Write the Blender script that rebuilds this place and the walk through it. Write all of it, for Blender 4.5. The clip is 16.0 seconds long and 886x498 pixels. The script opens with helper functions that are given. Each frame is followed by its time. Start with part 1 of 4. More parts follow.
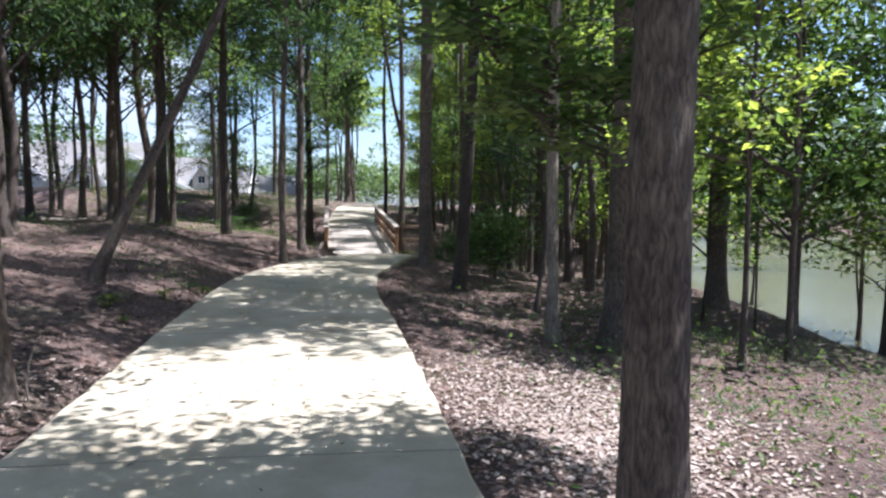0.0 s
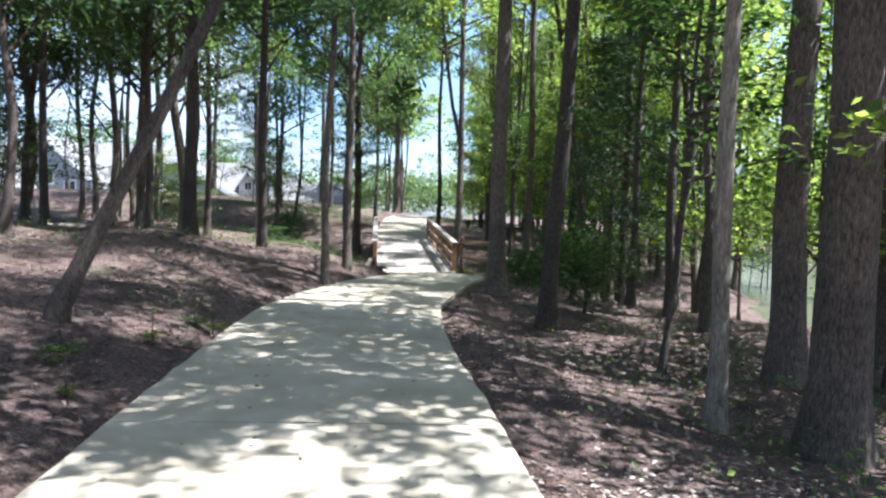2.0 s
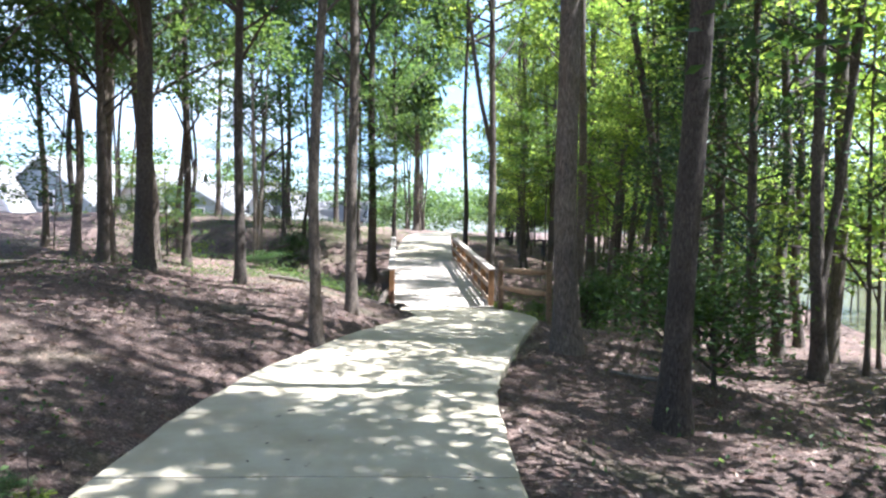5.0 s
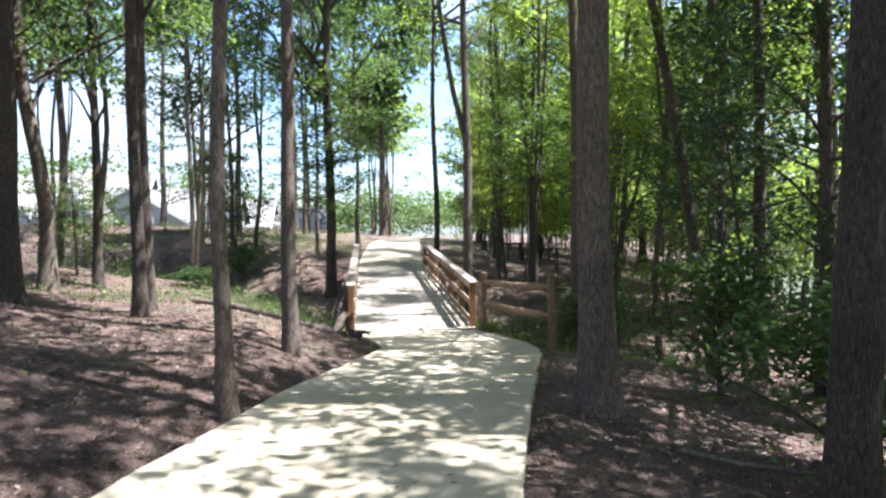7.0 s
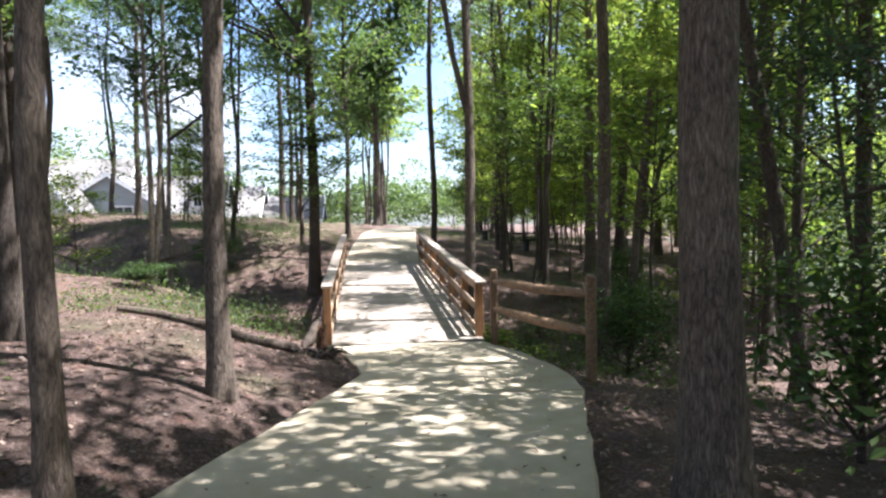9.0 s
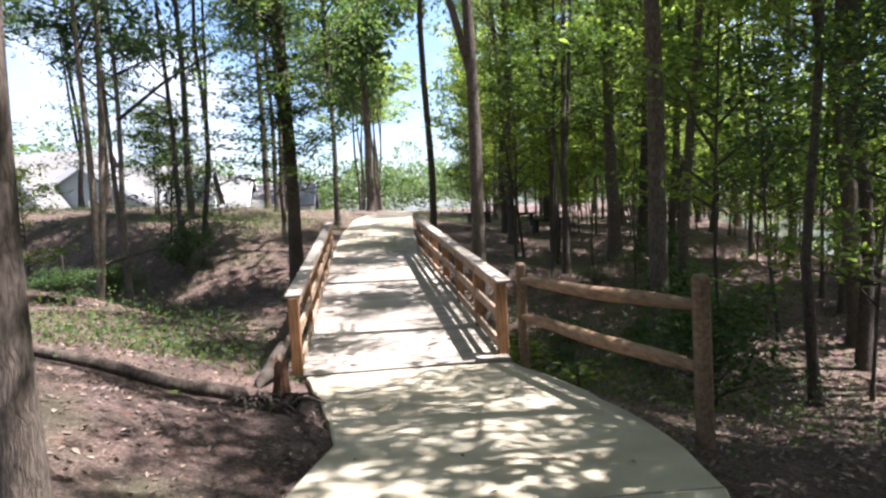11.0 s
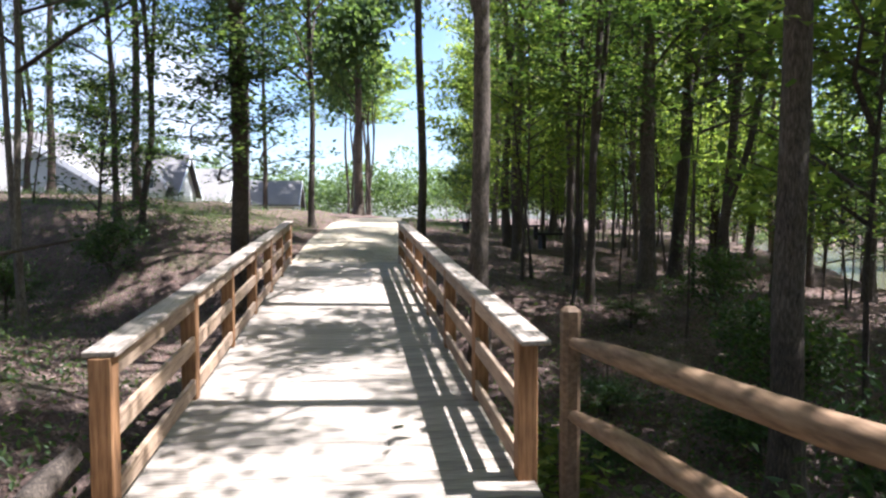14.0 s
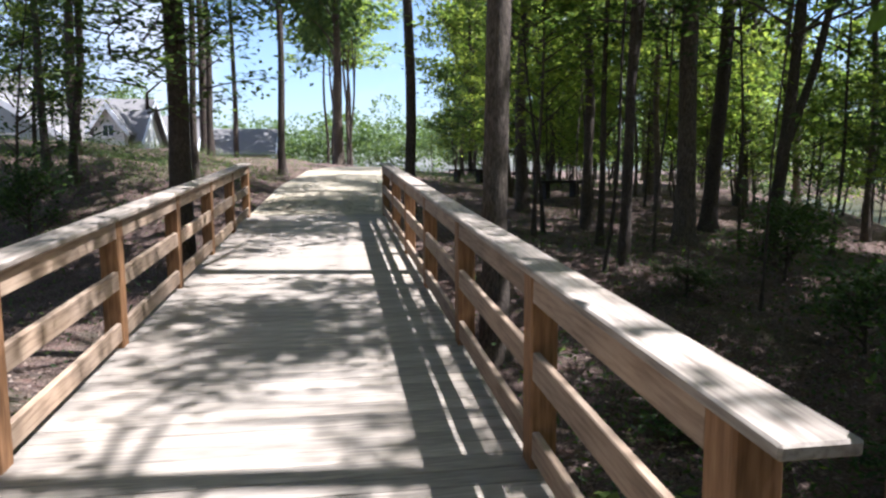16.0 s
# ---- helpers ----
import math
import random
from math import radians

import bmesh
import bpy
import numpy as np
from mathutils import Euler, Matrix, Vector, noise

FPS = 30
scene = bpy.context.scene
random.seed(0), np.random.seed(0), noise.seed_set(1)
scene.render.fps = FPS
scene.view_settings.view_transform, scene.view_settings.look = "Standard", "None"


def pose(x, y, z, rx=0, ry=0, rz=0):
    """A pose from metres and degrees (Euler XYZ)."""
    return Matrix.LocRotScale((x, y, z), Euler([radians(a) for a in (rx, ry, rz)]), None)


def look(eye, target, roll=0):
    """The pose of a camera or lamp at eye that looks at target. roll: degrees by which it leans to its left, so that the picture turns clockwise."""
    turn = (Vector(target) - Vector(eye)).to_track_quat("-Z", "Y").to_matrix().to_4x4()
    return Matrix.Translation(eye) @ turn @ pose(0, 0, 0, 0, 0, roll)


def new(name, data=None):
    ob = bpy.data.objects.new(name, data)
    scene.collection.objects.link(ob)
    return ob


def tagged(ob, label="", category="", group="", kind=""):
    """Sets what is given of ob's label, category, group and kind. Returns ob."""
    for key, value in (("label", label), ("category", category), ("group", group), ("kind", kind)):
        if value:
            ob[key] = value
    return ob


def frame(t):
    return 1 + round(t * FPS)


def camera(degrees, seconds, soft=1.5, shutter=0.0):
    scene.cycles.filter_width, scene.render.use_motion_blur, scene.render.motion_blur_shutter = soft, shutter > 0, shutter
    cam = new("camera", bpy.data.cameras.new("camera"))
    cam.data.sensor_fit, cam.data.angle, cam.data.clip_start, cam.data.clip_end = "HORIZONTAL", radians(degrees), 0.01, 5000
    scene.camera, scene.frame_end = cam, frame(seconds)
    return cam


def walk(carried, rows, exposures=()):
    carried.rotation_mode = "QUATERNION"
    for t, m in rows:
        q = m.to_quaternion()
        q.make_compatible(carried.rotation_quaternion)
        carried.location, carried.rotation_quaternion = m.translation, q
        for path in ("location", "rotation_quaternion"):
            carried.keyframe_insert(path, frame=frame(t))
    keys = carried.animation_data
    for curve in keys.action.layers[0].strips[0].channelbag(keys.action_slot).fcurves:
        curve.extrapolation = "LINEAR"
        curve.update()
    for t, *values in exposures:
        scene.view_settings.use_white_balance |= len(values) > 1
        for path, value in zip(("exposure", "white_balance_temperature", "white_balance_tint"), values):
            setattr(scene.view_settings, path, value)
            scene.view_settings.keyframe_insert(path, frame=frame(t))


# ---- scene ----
cam = camera(65.7, 16.0, 2.4)
EXPOSURES = [(0.0, 1.86, 5300, 15), (2.0, 2.28, 5200, 12), (4.0, 2.8, 5200, 11), (9.0, 2.34, 5650, 15), (12.0, 2.25, 5700, 17), (15.0, 2.0, 5450, 15), (16.0, 1.8, 5450, 15)]
PATH = [
    (0, (0.053, 0.06, 1.531), (0.293, 2.041, 1.398), 0.2),
    (0.5, (0.015, 0.819, 1.521), (0.168, 2.808, 1.39), 1.2),
    (1, (-0.033, 1.575, 1.538), (0.092, 3.568, 1.434), 1.4),
    (1.5, (-0.15, 2.389, 1.537), (-0.087, 4.385, 1.418), 1.0),
    (2, (-0.211, 3.189, 1.548), (-0.1, 5.183, 1.448), 1.6),
    (2.5, (-0.267, 4.025, 1.559), (-0.151, 6.02, 1.465), 1.9),
    (3, (-0.283, 4.794, 1.558), (-0.107, 6.785, 1.483), 3.1),
    (3.5, (-0.349, 5.555, 1.524), (-0.241, 7.55, 1.439), 2.5),
    (4, (-0.31, 6.214, 1.568), (-0.258, 8.212, 1.516), 2.1),
    (6.5, (-0.272, 10.136, 1.689), (-0.168, 12.133, 1.627), -1.8),
    (7, (-0.252, 10.877, 1.686), (-0.11, 12.871, 1.642), -1.0),
    (7.5, (-0.25, 11.599, 1.675), (-0.202, 13.598, 1.611), -1.7),
    (8, (-0.201, 12.318, 1.672), (-0.157, 14.317, 1.623), -1.7),
    (8.5, (-0.156, 13.038, 1.658), (-0.072, 15.035, 1.582), -1.8),
    (9, (-0.084, 13.734, 1.655), (0.066, 15.727, 1.581), -1.1),
    (11.5, (0.07, 17.527, 1.608), (0.222, 19.517, 1.473), -3.4),
    (12, (0.141, 18.2, 1.605), (0.293, 20.19, 1.465), -3.0),
    (12.5, (0.235, 18.919, 1.571), (0.432, 20.905, 1.445), -2.3),
    (13, (0.335, 19.612, 1.52), (0.606, 21.591, 1.427), -1.1),
    (13.5, (0.386, 20.287, 1.489), (0.591, 22.273, 1.378), -0.3),
    (14, (0.455, 20.98, 1.433), (0.632, 22.97, 1.34), -0.1),
    (14.5, (0.466, 21.688, 1.405), (0.587, 23.682, 1.308), -0.3),
    (15, (0.502, 22.412, 1.351), (0.712, 24.4, 1.271), -0.5),
    (15.5, (0.513, 23.163, 1.271), (0.723, 25.15, 1.172), -0.1),
    (16, (0.509, 23.906, 1.213), (0.732, 25.88, 0.984), -0.3),
]
walk(cam, [(t, look(eye, target, roll)) for t, eye, target, roll in PATH], EXPOSURES)

# ---- world, sun, exposure ----
SUN_WAY = Vector((math.cos(radians(64)) * 0.996, -math.cos(radians(64)) * 0.08, math.sin(radians(64))))
world = bpy.data.worlds.new("sky")
scene.world = world
world.use_nodes = True
wn = world.node_tree.nodes
sky = wn.new("ShaderNodeTexSky")
sky.sky_type, sky.sun_disc = "NISHITA", False
sky.sun_elevation, sky.sun_rotation = radians(64), radians(95)
sky.air_density, sky.dust_density = 1.0, 1.3
wl = world.node_tree.links
wn["Background"].inputs[1].default_value = 0.066
# thin white summer cloud scattered over the whole sky
cloud, cover, blend = wn.new("ShaderNodeTexNoise"), wn.new("ShaderNodeValToRGB"), wn.new("ShaderNodeMix")
cloud.inputs["Scale"].default_value, cloud.inputs["Detail"].default_value = 3.2, 6
cover.color_ramp.elements[0].position, cover.color_ramp.elements[1].position = 0.5, 0.68
blend.data_type = "RGBA"
blend.inputs[7].default_value = (4.8, 4.95, 5.1, 1)
wl.new(cloud.outputs[0], cover.inputs[0])
wl.new(cover.outputs[0], blend.inputs[0])
wl.new(sky.outputs[0], blend.inputs[6])
wl.new(blend.outputs[2], wn["Background"].inputs[0])
sun_data = bpy.data.lights.new("sun", "SUN")
sun_data.energy, sun_data.angle, sun_data.color = 5.0, radians(0.53), (1.0, 0.95, 0.87)
sun = new("sun", sun_data)
sun.matrix_world = look(tuple(SUN_WAY * 60), (0, 0, 0))


# ---- materials ----
def material(name, rough=0.8):
    m = bpy.data.materials.new(name)
    m.use_nodes = True
    n = m.node_tree.nodes
    n["Principled BSDF"].inputs["Roughness"].default_value = rough
    n["Principled BSDF"].inputs["Specular IOR Level"].default_value = 0.3
    return m, n, m.node_tree.links


def noise_node(n, l, scale, detail=6, space="Object", stretch=(1, 1, 1), rough=0.6):
    tc, mp, nz = n.new("ShaderNodeTexCoord"), n.new("ShaderNodeMapping"), n.new("ShaderNodeTexNoise")
    mp.inputs["Scale"].default_value = stretch
    l.new(tc.outputs[space], mp.inputs[0])
    l.new(mp.outputs[0], nz.inputs["Vector"])
    nz.inputs["Scale"].default_value, nz.inputs["Detail"].default_value, nz.inputs["Roughness"].default_value = scale, detail, rough
    return nz.outputs[0]


def ramp_node(n, l, fac, stops):
    r = n.new("ShaderNodeValToRGB")
    while len(r.color_ramp.elements) < len(stops):
        r.color_ramp.elements.new(0.5)
    for e, (p, c) in zip(r.color_ramp.elements, stops):
        e.position, e.color = p, (*c, 1)
    l.new(fac, r.inputs[0])
    return r.outputs[0]


def mix_node(n, l, fac, a, b, mode="MIX"):
    m = n.new("ShaderNodeMix")
    m.data_type, m.blend_type = "RGBA", mode
    for i, v in ((0, fac), (6, a), (7, b)):
        if isinstance(v, (int, float)):
            m.inputs[i].default_value = v
        elif isinstance(v, tuple):
            m.inputs[i].default_value = (*v, 1)
        else:
            l.new(v, m.inputs[i])
    return m.outputs[2]


def bump_node(n, l, height, strength, distance=0.02):
    b = n.new("ShaderNodeBump")
    b.inputs["Strength"].default_value, b.inputs["Distance"].default_value = strength, distance
    l.new(height, b.inputs["Height"])
    l.new(b.outputs[0], n["Principled BSDF"].inputs["Normal"])


def mat_wood(name, dark, mid, light, along=(1.2, 14, 14)):
    m, n, l = material(name, 0.75)
    grain = noise_node(n, l, 3.0, 8, stretch=along)
    patch = noise_node(n, l, 1.3, 4)
    col = ramp_node(n, l, grain, [(0.3, dark), (0.5, mid), (0.72, light)])
    grey = ramp_node(n, l, patch, [(0.35, (0.75, 0.75, 0.75)), (0.65, (1.1, 1.06, 1.0))])
    col = mix_node(n, l, 1.0, col, grey, "MULTIPLY")
    info = n.new("ShaderNodeObjectInfo")
    tint = ramp_node(n, l, info.outputs["Random"], [(0.0, (0.78, 0.76, 0.74)), (1.0, (1.12, 1.08, 1.04))])
    col = mix_node(n, l, 1.0, col, tint, "MULTIPLY")
    l.new(col, n["Principled BSDF"].inputs["Base Color"])
    bump_node(n, l, grain, 0.5, 0.004)
    return m


def mat_bark(name, dark, light, scale=1.0):
    m, n, l = material(name, 0.95)
    tc, mp, vo = n.new("ShaderNodeTexCoord"), n.new("ShaderNodeMapping"), n.new("ShaderNodeTexVoronoi")
    wob, add = n.new("ShaderNodeTexNoise"), n.new("ShaderNodeVectorMath")
    wob.inputs["Scale"].default_value, add.operation = 5.0, "MULTIPLY_ADD"
    add.inputs[1].default_value = (0.09, 0.09, 0.3)
    l.new(tc.outputs["Object"], wob.inputs["Vector"])
    l.new(wob.outputs["Color"], add.inputs[0])
    l.new(tc.outputs["Object"], add.inputs[2])
    mp.inputs["Scale"].default_value = (1.0, 1.0, 0.11)
    l.new(add.outputs[0], mp.inputs[0])
    l.new(mp.outputs[0], vo.inputs["Vector"])
    vo.feature = "DISTANCE_TO_EDGE"
    vo.inputs["Scale"].default_value = 48.0 * scale
    fine = noise_node(n, l, 22.0 * scale, 8, stretch=(1.6, 1.6, 0.5), rough=0.75)
    mul = n.new("ShaderNodeMath")
    mul.operation = "MULTIPLY_ADD"
    l.new(vo.outputs["Distance"], mul.inputs[0])
    mul.inputs[1].default_value = 0.6
    l.new(fine, mul.inputs[2])
    ridge = mul.outputs[0]
    patch = noise_node(n, l, 1.1, 5)
    col = ramp_node(n, l, ridge, [(0.4, dark), (0.78, light)])
    moss = ramp_node(n, l, patch, [(0.4, (0.8, 0.78, 0.75)), (0.68, (1.25, 1.25, 1.15))])
    col = mix_node(n, l, 1.0, col, moss, "MULTIPLY")
    info = n.new("ShaderNodeObjectInfo")
    tint = ramp_node(n, l, info.outputs["Random"], [(0.0, (0.75, 0.72, 0.7)), (1.0, (1.3, 1.25, 1.2))])
    col = mix_node(n, l, 1.0, col, tint, "MULTIPLY")
    l.new(col, n["Principled BSDF"].inputs["Base Color"])
    bump_node(n, l, ridge, 1.0, 0.02)
    return m


def mat_leaf(name, a, b, c, through_share=0.45):
    m, n, l = material(name, 0.55)
    geo, info = n.new("ShaderNodeNewGeometry"), n.new("ShaderNodeObjectInfo")
    col = ramp_node(n, l, geo.outputs["Random Per Island"], [(0.0, a), (0.55, b), (1.0, c)])
    tint = ramp_node(n, l, info.outputs["Random"], [(0.0, (0.8, 0.85, 0.85)), (1.0, (1.2, 1.12, 0.95))])
    col = mix_node(n, l, 1.0, col, tint, "MULTIPLY")
    bs = n["Principled BSDF"]
    l.new(col, bs.inputs["Base Color"])
    tr, mx = n.new("ShaderNodeBsdfTranslucent"), n.new("ShaderNodeMixShader")
    warm = mix_node(n, l, 1.0, col, (1.55, 1.55, 0.75), "MULTIPLY")
    l.new(warm, tr.inputs[0])
    mx.inputs[0].default_value = through_share
    l.new(bs.outputs[0], mx.inputs[1])
    l.new(tr.outputs[0], mx.inputs[2])
    l.new(mx.outputs[0], n["Material Output"].inputs[0])
    return m


def mat_ground():
    m, n, l = material("leaf_litter_soil", 0.95)
    fine = noise_node(n, l, 34.0, 8, rough=0.75)
    mid = noise_node(n, l, 5.0, 6)
    big = noise_node(n, l, 0.45, 4)
    col = ramp_node(n, l, fine, [(0.3, (0.03, 0.021, 0.018)), (0.5, (0.105, 0.066, 0.05)), (0.72, (0.33, 0.235, 0.19))])
    clay = mix_node(n, l, ramp_node(n, l, mid, [(0.55, (0, 0, 0)), (0.72, (0.55, 0.55, 0.55))]), col, (0.19, 0.085, 0.057))
    green = mix_node(n, l, ramp_node(n, l, big, [(0.56, (0, 0, 0)), (0.72, (0.4, 0.4, 0.4))]), clay, (0.07, 0.1, 0.03))
    patch = ramp_node(n, l, noise_node(n, l, 1.5, 7, rough=0.7), [(0.36, (0.5, 0.47, 0.45)), (0.5, (0.95, 0.95, 0.95)), (0.66, (1.3, 1.28, 1.25))])
    green = mix_node(n, l, 1.0, green, patch, "MULTIPLY")
    l.new(green, n["Principled BSDF"].inputs["Base Color"])
    bump_node(n, l, fine, 1.0, 0.05)
    return m


def mat_concrete():
    m, n, l = material("broom_finished_concrete", 0.85)
    fine = noise_node(n, l, 60.0, 6, stretch=(1, 6, 1))
    mid = noise_node(n, l, 2.2, 6)
    big = noise_node(n, l, 0.5, 3)
    col = ramp_node(n, l, fine, [(0.3, (0.3, 0.255, 0.185)), (0.7, (0.4, 0.345, 0.25))])
    stain = ramp_node(n, l, mid, [(0.3, (0.84, 0.80, 0.74)), (0.62, (1.05, 1.05, 1.05))])
    col = mix_node(n, l, 1.0, col, stain, "MULTIPLY")
    wide = ramp_node(n, l, big, [(0.35, (0.92, 0.9, 0.86)), (0.65, (1.04, 1.04, 1.04))])
    col = mix_node(n, l, 1.0, col, wide, "MULTIPLY")
    l.new(col, n["Principled BSDF"].inputs["Base Color"])
    bump_node(n, l, fine, 0.35, 0.004)
    return m


def mat_plain(name, a, b, scale, rough=0.85, stretch=(1, 1, 1)):
    m, n, l = material(name, rough)
    nz = noise_node(n, l, scale, 6, stretch=stretch)
    l.new(ramp_node(n, l, nz, [(0.3, a), (0.7, b)]), n["Principled BSDF"].inputs["Base Color"])
    bump_node(n, l, nz, 0.3, 0.01)
    return m


GROUND, CONCRETE = mat_ground(), mat_concrete()
POST_WOOD = mat_wood("treated_pine", (0.13, 0.064, 0.026), (0.25, 0.13, 0.056), (0.34, 0.195, 0.092), (14, 14, 1.2))
RAIL_WOOD = mat_wood("weathered_rail_pine", (0.17, 0.118, 0.08), (0.3, 0.22, 0.155), (0.39, 0.305, 0.225), (14, 1.2, 14))
CAP_WOOD = mat_wood("grey_weathered_cap_pine", (0.19, 0.155, 0.125), (0.33, 0.285, 0.24), (0.43, 0.385, 0.335), (14, 1.2, 14))
DECK_WOOD = mat_wood("sun_bleached_deck_pine", (0.2, 0.17, 0.14), (0.32, 0.28, 0.235), (0.42, 0.375, 0.32), (1.2, 14, 14))
FENCE_WOOD = mat_wood("peeled_fence_timber", (0.11, 0.066, 0.037), (0.21, 0.132, 0.076), (0.29, 0.2, 0.125), (10, 1.2, 10))
BARK_GREY = mat_bark("grey_brown_bark", (0.04, 0.031, 0.025), (0.175, 0.14, 0.114))
BARK_DARK = mat_bark("dark_bark", (0.028, 0.021, 0.017), (0.13, 0.104, 0.085), 1.4)
BARK_PALE = mat_bark("pale_smooth_bark", (0.09, 0.075, 0.06), (0.26, 0.225, 0.19), 0.7)
BARK_STUMP = mat_bark("reddish_rotten_wood", (0.05, 0.025, 0.015), (0.26, 0.13, 0.07), 1.2)
LEAF_GREEN = mat_leaf("broad_leaves", (0.04, 0.068, 0.032), (0.072, 0.112, 0.046), (0.12, 0.16, 0.06), 0.55)
# brighter, yellower copy of LEAF_GREEN: sunlit look put into the leaf colour
LEAF_LIGHT = mat_leaf("sunlit_tone_leaves", (0.075, 0.12, 0.036), (0.14, 0.19, 0.053), (0.23, 0.27, 0.08), 0.72)
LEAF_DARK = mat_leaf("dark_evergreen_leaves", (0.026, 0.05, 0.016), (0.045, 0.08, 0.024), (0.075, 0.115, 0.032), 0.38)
# distance haze put into the colour: paler than LEAF_GREEN
LEAF_FAR = mat_leaf("hazed_distant_leaves", (0.07, 0.11, 0.05), (0.1, 0.15, 0.065), (0.14, 0.19, 0.085), 0.45)
NEEDLE = mat_leaf("pine_needles", (0.03, 0.062, 0.03), (0.05, 0.09, 0.04), (0.08, 0.12, 0.048), 0.4)
CEDAR_LEAF = mat_leaf("cedar_sprays", (0.018, 0.036, 0.018), (0.034, 0.06, 0.028), (0.06, 0.09, 0.04), 0.25)
LITTER = mat_leaf("dry_fallen_leaves", (0.06, 0.04, 0.032), (0.135, 0.087, 0.065), (0.27, 0.195, 0.157), 0.1)
SUNPATCH_LITTER = mat_leaf("sunpatch_fallen_leaves", (0.2, 0.148, 0.128), (0.27, 0.21, 0.185), (0.36, 0.295, 0.265), 0.15)
ROOF = mat_plain("pale_shingle_roof", (0.135, 0.124, 0.114), (0.185, 0.17, 0.156), 3, stretch=(1, 1, 8))
SIDING = mat_plain("cream_siding", (0.6, 0.58, 0.54), (0.74, 0.72, 0.68), 2, stretch=(1, 1, 20))
SIDING_BLUE = mat_plain("blue_grey_siding", (0.27, 0.32, 0.34), (0.34, 0.39, 0.41), 2, stretch=(1, 1, 20))
TRIM_WHITE = mat_plain("white_trim_paint", (0.74, 0.74, 0.74), (0.82, 0.82, 0.82), 3)
GLASS_DARK = material("window_glass", 0.08)[0]
GLASS_DARK.node_tree.nodes["Principled BSDF"].inputs["Base Color"].default_value = (0.03, 0.04, 0.05, 1)
POND, pn, pl = material("pond_water", 0.2)
pn["Principled BSDF"].inputs["Specular IOR Level"].default_value = 0.2
pl.new(ramp_node(pn, pl, noise_node(pn, pl, 0.12, 3), [(0.3, (0.066, 0.06, 0.034)), (0.7, (0.085, 0.077, 0.042))]), pn["Principled BSDF"].inputs["Base Color"])
bump_node(pn, pl, noise_node(pn, pl, 2.0, 3), 0.15, 0.03)

# ---- plan ----
EDGE_Y = [-14, 0, 4, 6.3, 8.7, 10.9, 12, 13.7, 15.5, 17.1, 18.3, 19.7, 20.9, 22, 23.3, 25, 37.05, 42, 50, 60, 80, 400]
EDGE_L = [-1.7, -1.9, -2.02, -2.15, -2.3, -2.38, -2.43, -2.42, -2.2, -1.75, -1.45, -1.0, -0.68, -0.47, -0.7, -1.05, -1.66, -1.7, -1.6, -1.2, 1.0, 1.0]
SIDE_Y = [-14, 0, 4, 6.5, 9, 10.5, 12.2, 14.2, 15, 16.1, 17.5, 18.6, 19.4, 20.3, 21, 21.8, 22.5, 23.3, 24, 25, 37.05, 42, 50, 60, 80, 400]
SIDE_R = [0.95, 0.76, 0.66, 0.58, 0.48, 0.37, 0.33, 0.39, 0.5, 0.74, 1.07, 1.35, 1.53, 1.78, 1.9, 1.93, 1.86, 1.78, 1.64, 1.4, 0.88, 0.95, 1.2, 1.6, 4.0, 4.0]
RISE_Y = [-400, -14, 0, 10, 18, 20, 22, 25, 37.05, 42, 50, 60, 80, 400]
RISE_Z = [0.0, 0.0, 0.03, 0.05, 0.06, 0.0, -0.12, -0.31, 0.385, 0.8, 1.22, 1.4, 1.4, 1.4]


def edge_l(y):
    return np.interp(y, EDGE_Y, EDGE_L)


def edge_r(y):
    return np.interp(y, SIDE_Y, SIDE_R)


def rise(y):
    return np.interp(y, RISE_Y, RISE_Z)


def smooth(a, b, v):
    s = np.clip((v - a) / (b - a), 0, 1)
    return s * s * (3 - 2 * s)


def height(x, y):
    """The ground's height: path level, a bank up on one side, a fall to the pond on the other, and the ravine under the bridge."""
    x, y = np.asarray(x, float), np.asarray(y, float)
    dl, dr = np.maximum(edge_l(y) - x, 0), np.maximum(x - edge_r(y), 0)
    z = rise(y) - 0.05 + (1.12 + 0.25 * smooth(28, 38, y)) * (1 - np.exp(-dl / (3.0 + 4.5 * smooth(28, 38, y)))) - 1.0 * (1 - np.exp(-dr / 5.5))
    z = z + (0.035 * np.clip(y - 48, 0, 5) - 0.09 * np.clip(y - 54, 0, 26)) * smooth(2, 8, dl)
    z = z + 0.05 * np.sin(x * 1.7 + 0.6 * y) * np.clip(dl + dr, 0, 1) + 0.04 * np.sin(2.3 * y - x) * np.clip(dl + dr, 0, 1)
    z = z + 0.07 * np.sin(0.9 * x + 1.3 * y) * np.sin(1.1 * y - 0.5 * x + 1) * np.clip((dl + dr) / 3, 0, 1)
    across = (y - (30.6 - 0.7 * x)) / 1.22
    floor_z = -0.95 - 0.05 * np.clip(x, -2, 8)
    cut = np.exp(-(np.abs(across / 3.7) ** 2.8)) * smooth(-30, -16, x)
    z = z + (floor_z - z) * cut * (z > floor_z)
    shore = 11.0 + 0.22 * (y - 17)
    z = z + (-2.2 - z) * smooth(-2.5, 3, x - shore) * (1 - smooth(40, 50, x))
    return z


def link_mesh(name, verts, faces, mat, parent=None, label="", smooth_faces=False):
    me = bpy.data.meshes.new(name)
    me.from_pydata([tuple(v) for v in verts], [], [tuple(int(i) for i in f) for f in faces])
    me.materials.append(mat)
    if smooth_faces:
        me.polygons.foreach_set("use_smooth", [True] * len(me.polygons))
    me.update()
    ob = new(name, me)
    if parent:
        ob.parent = parent
    if label:
        ob["label"] = label
    return ob


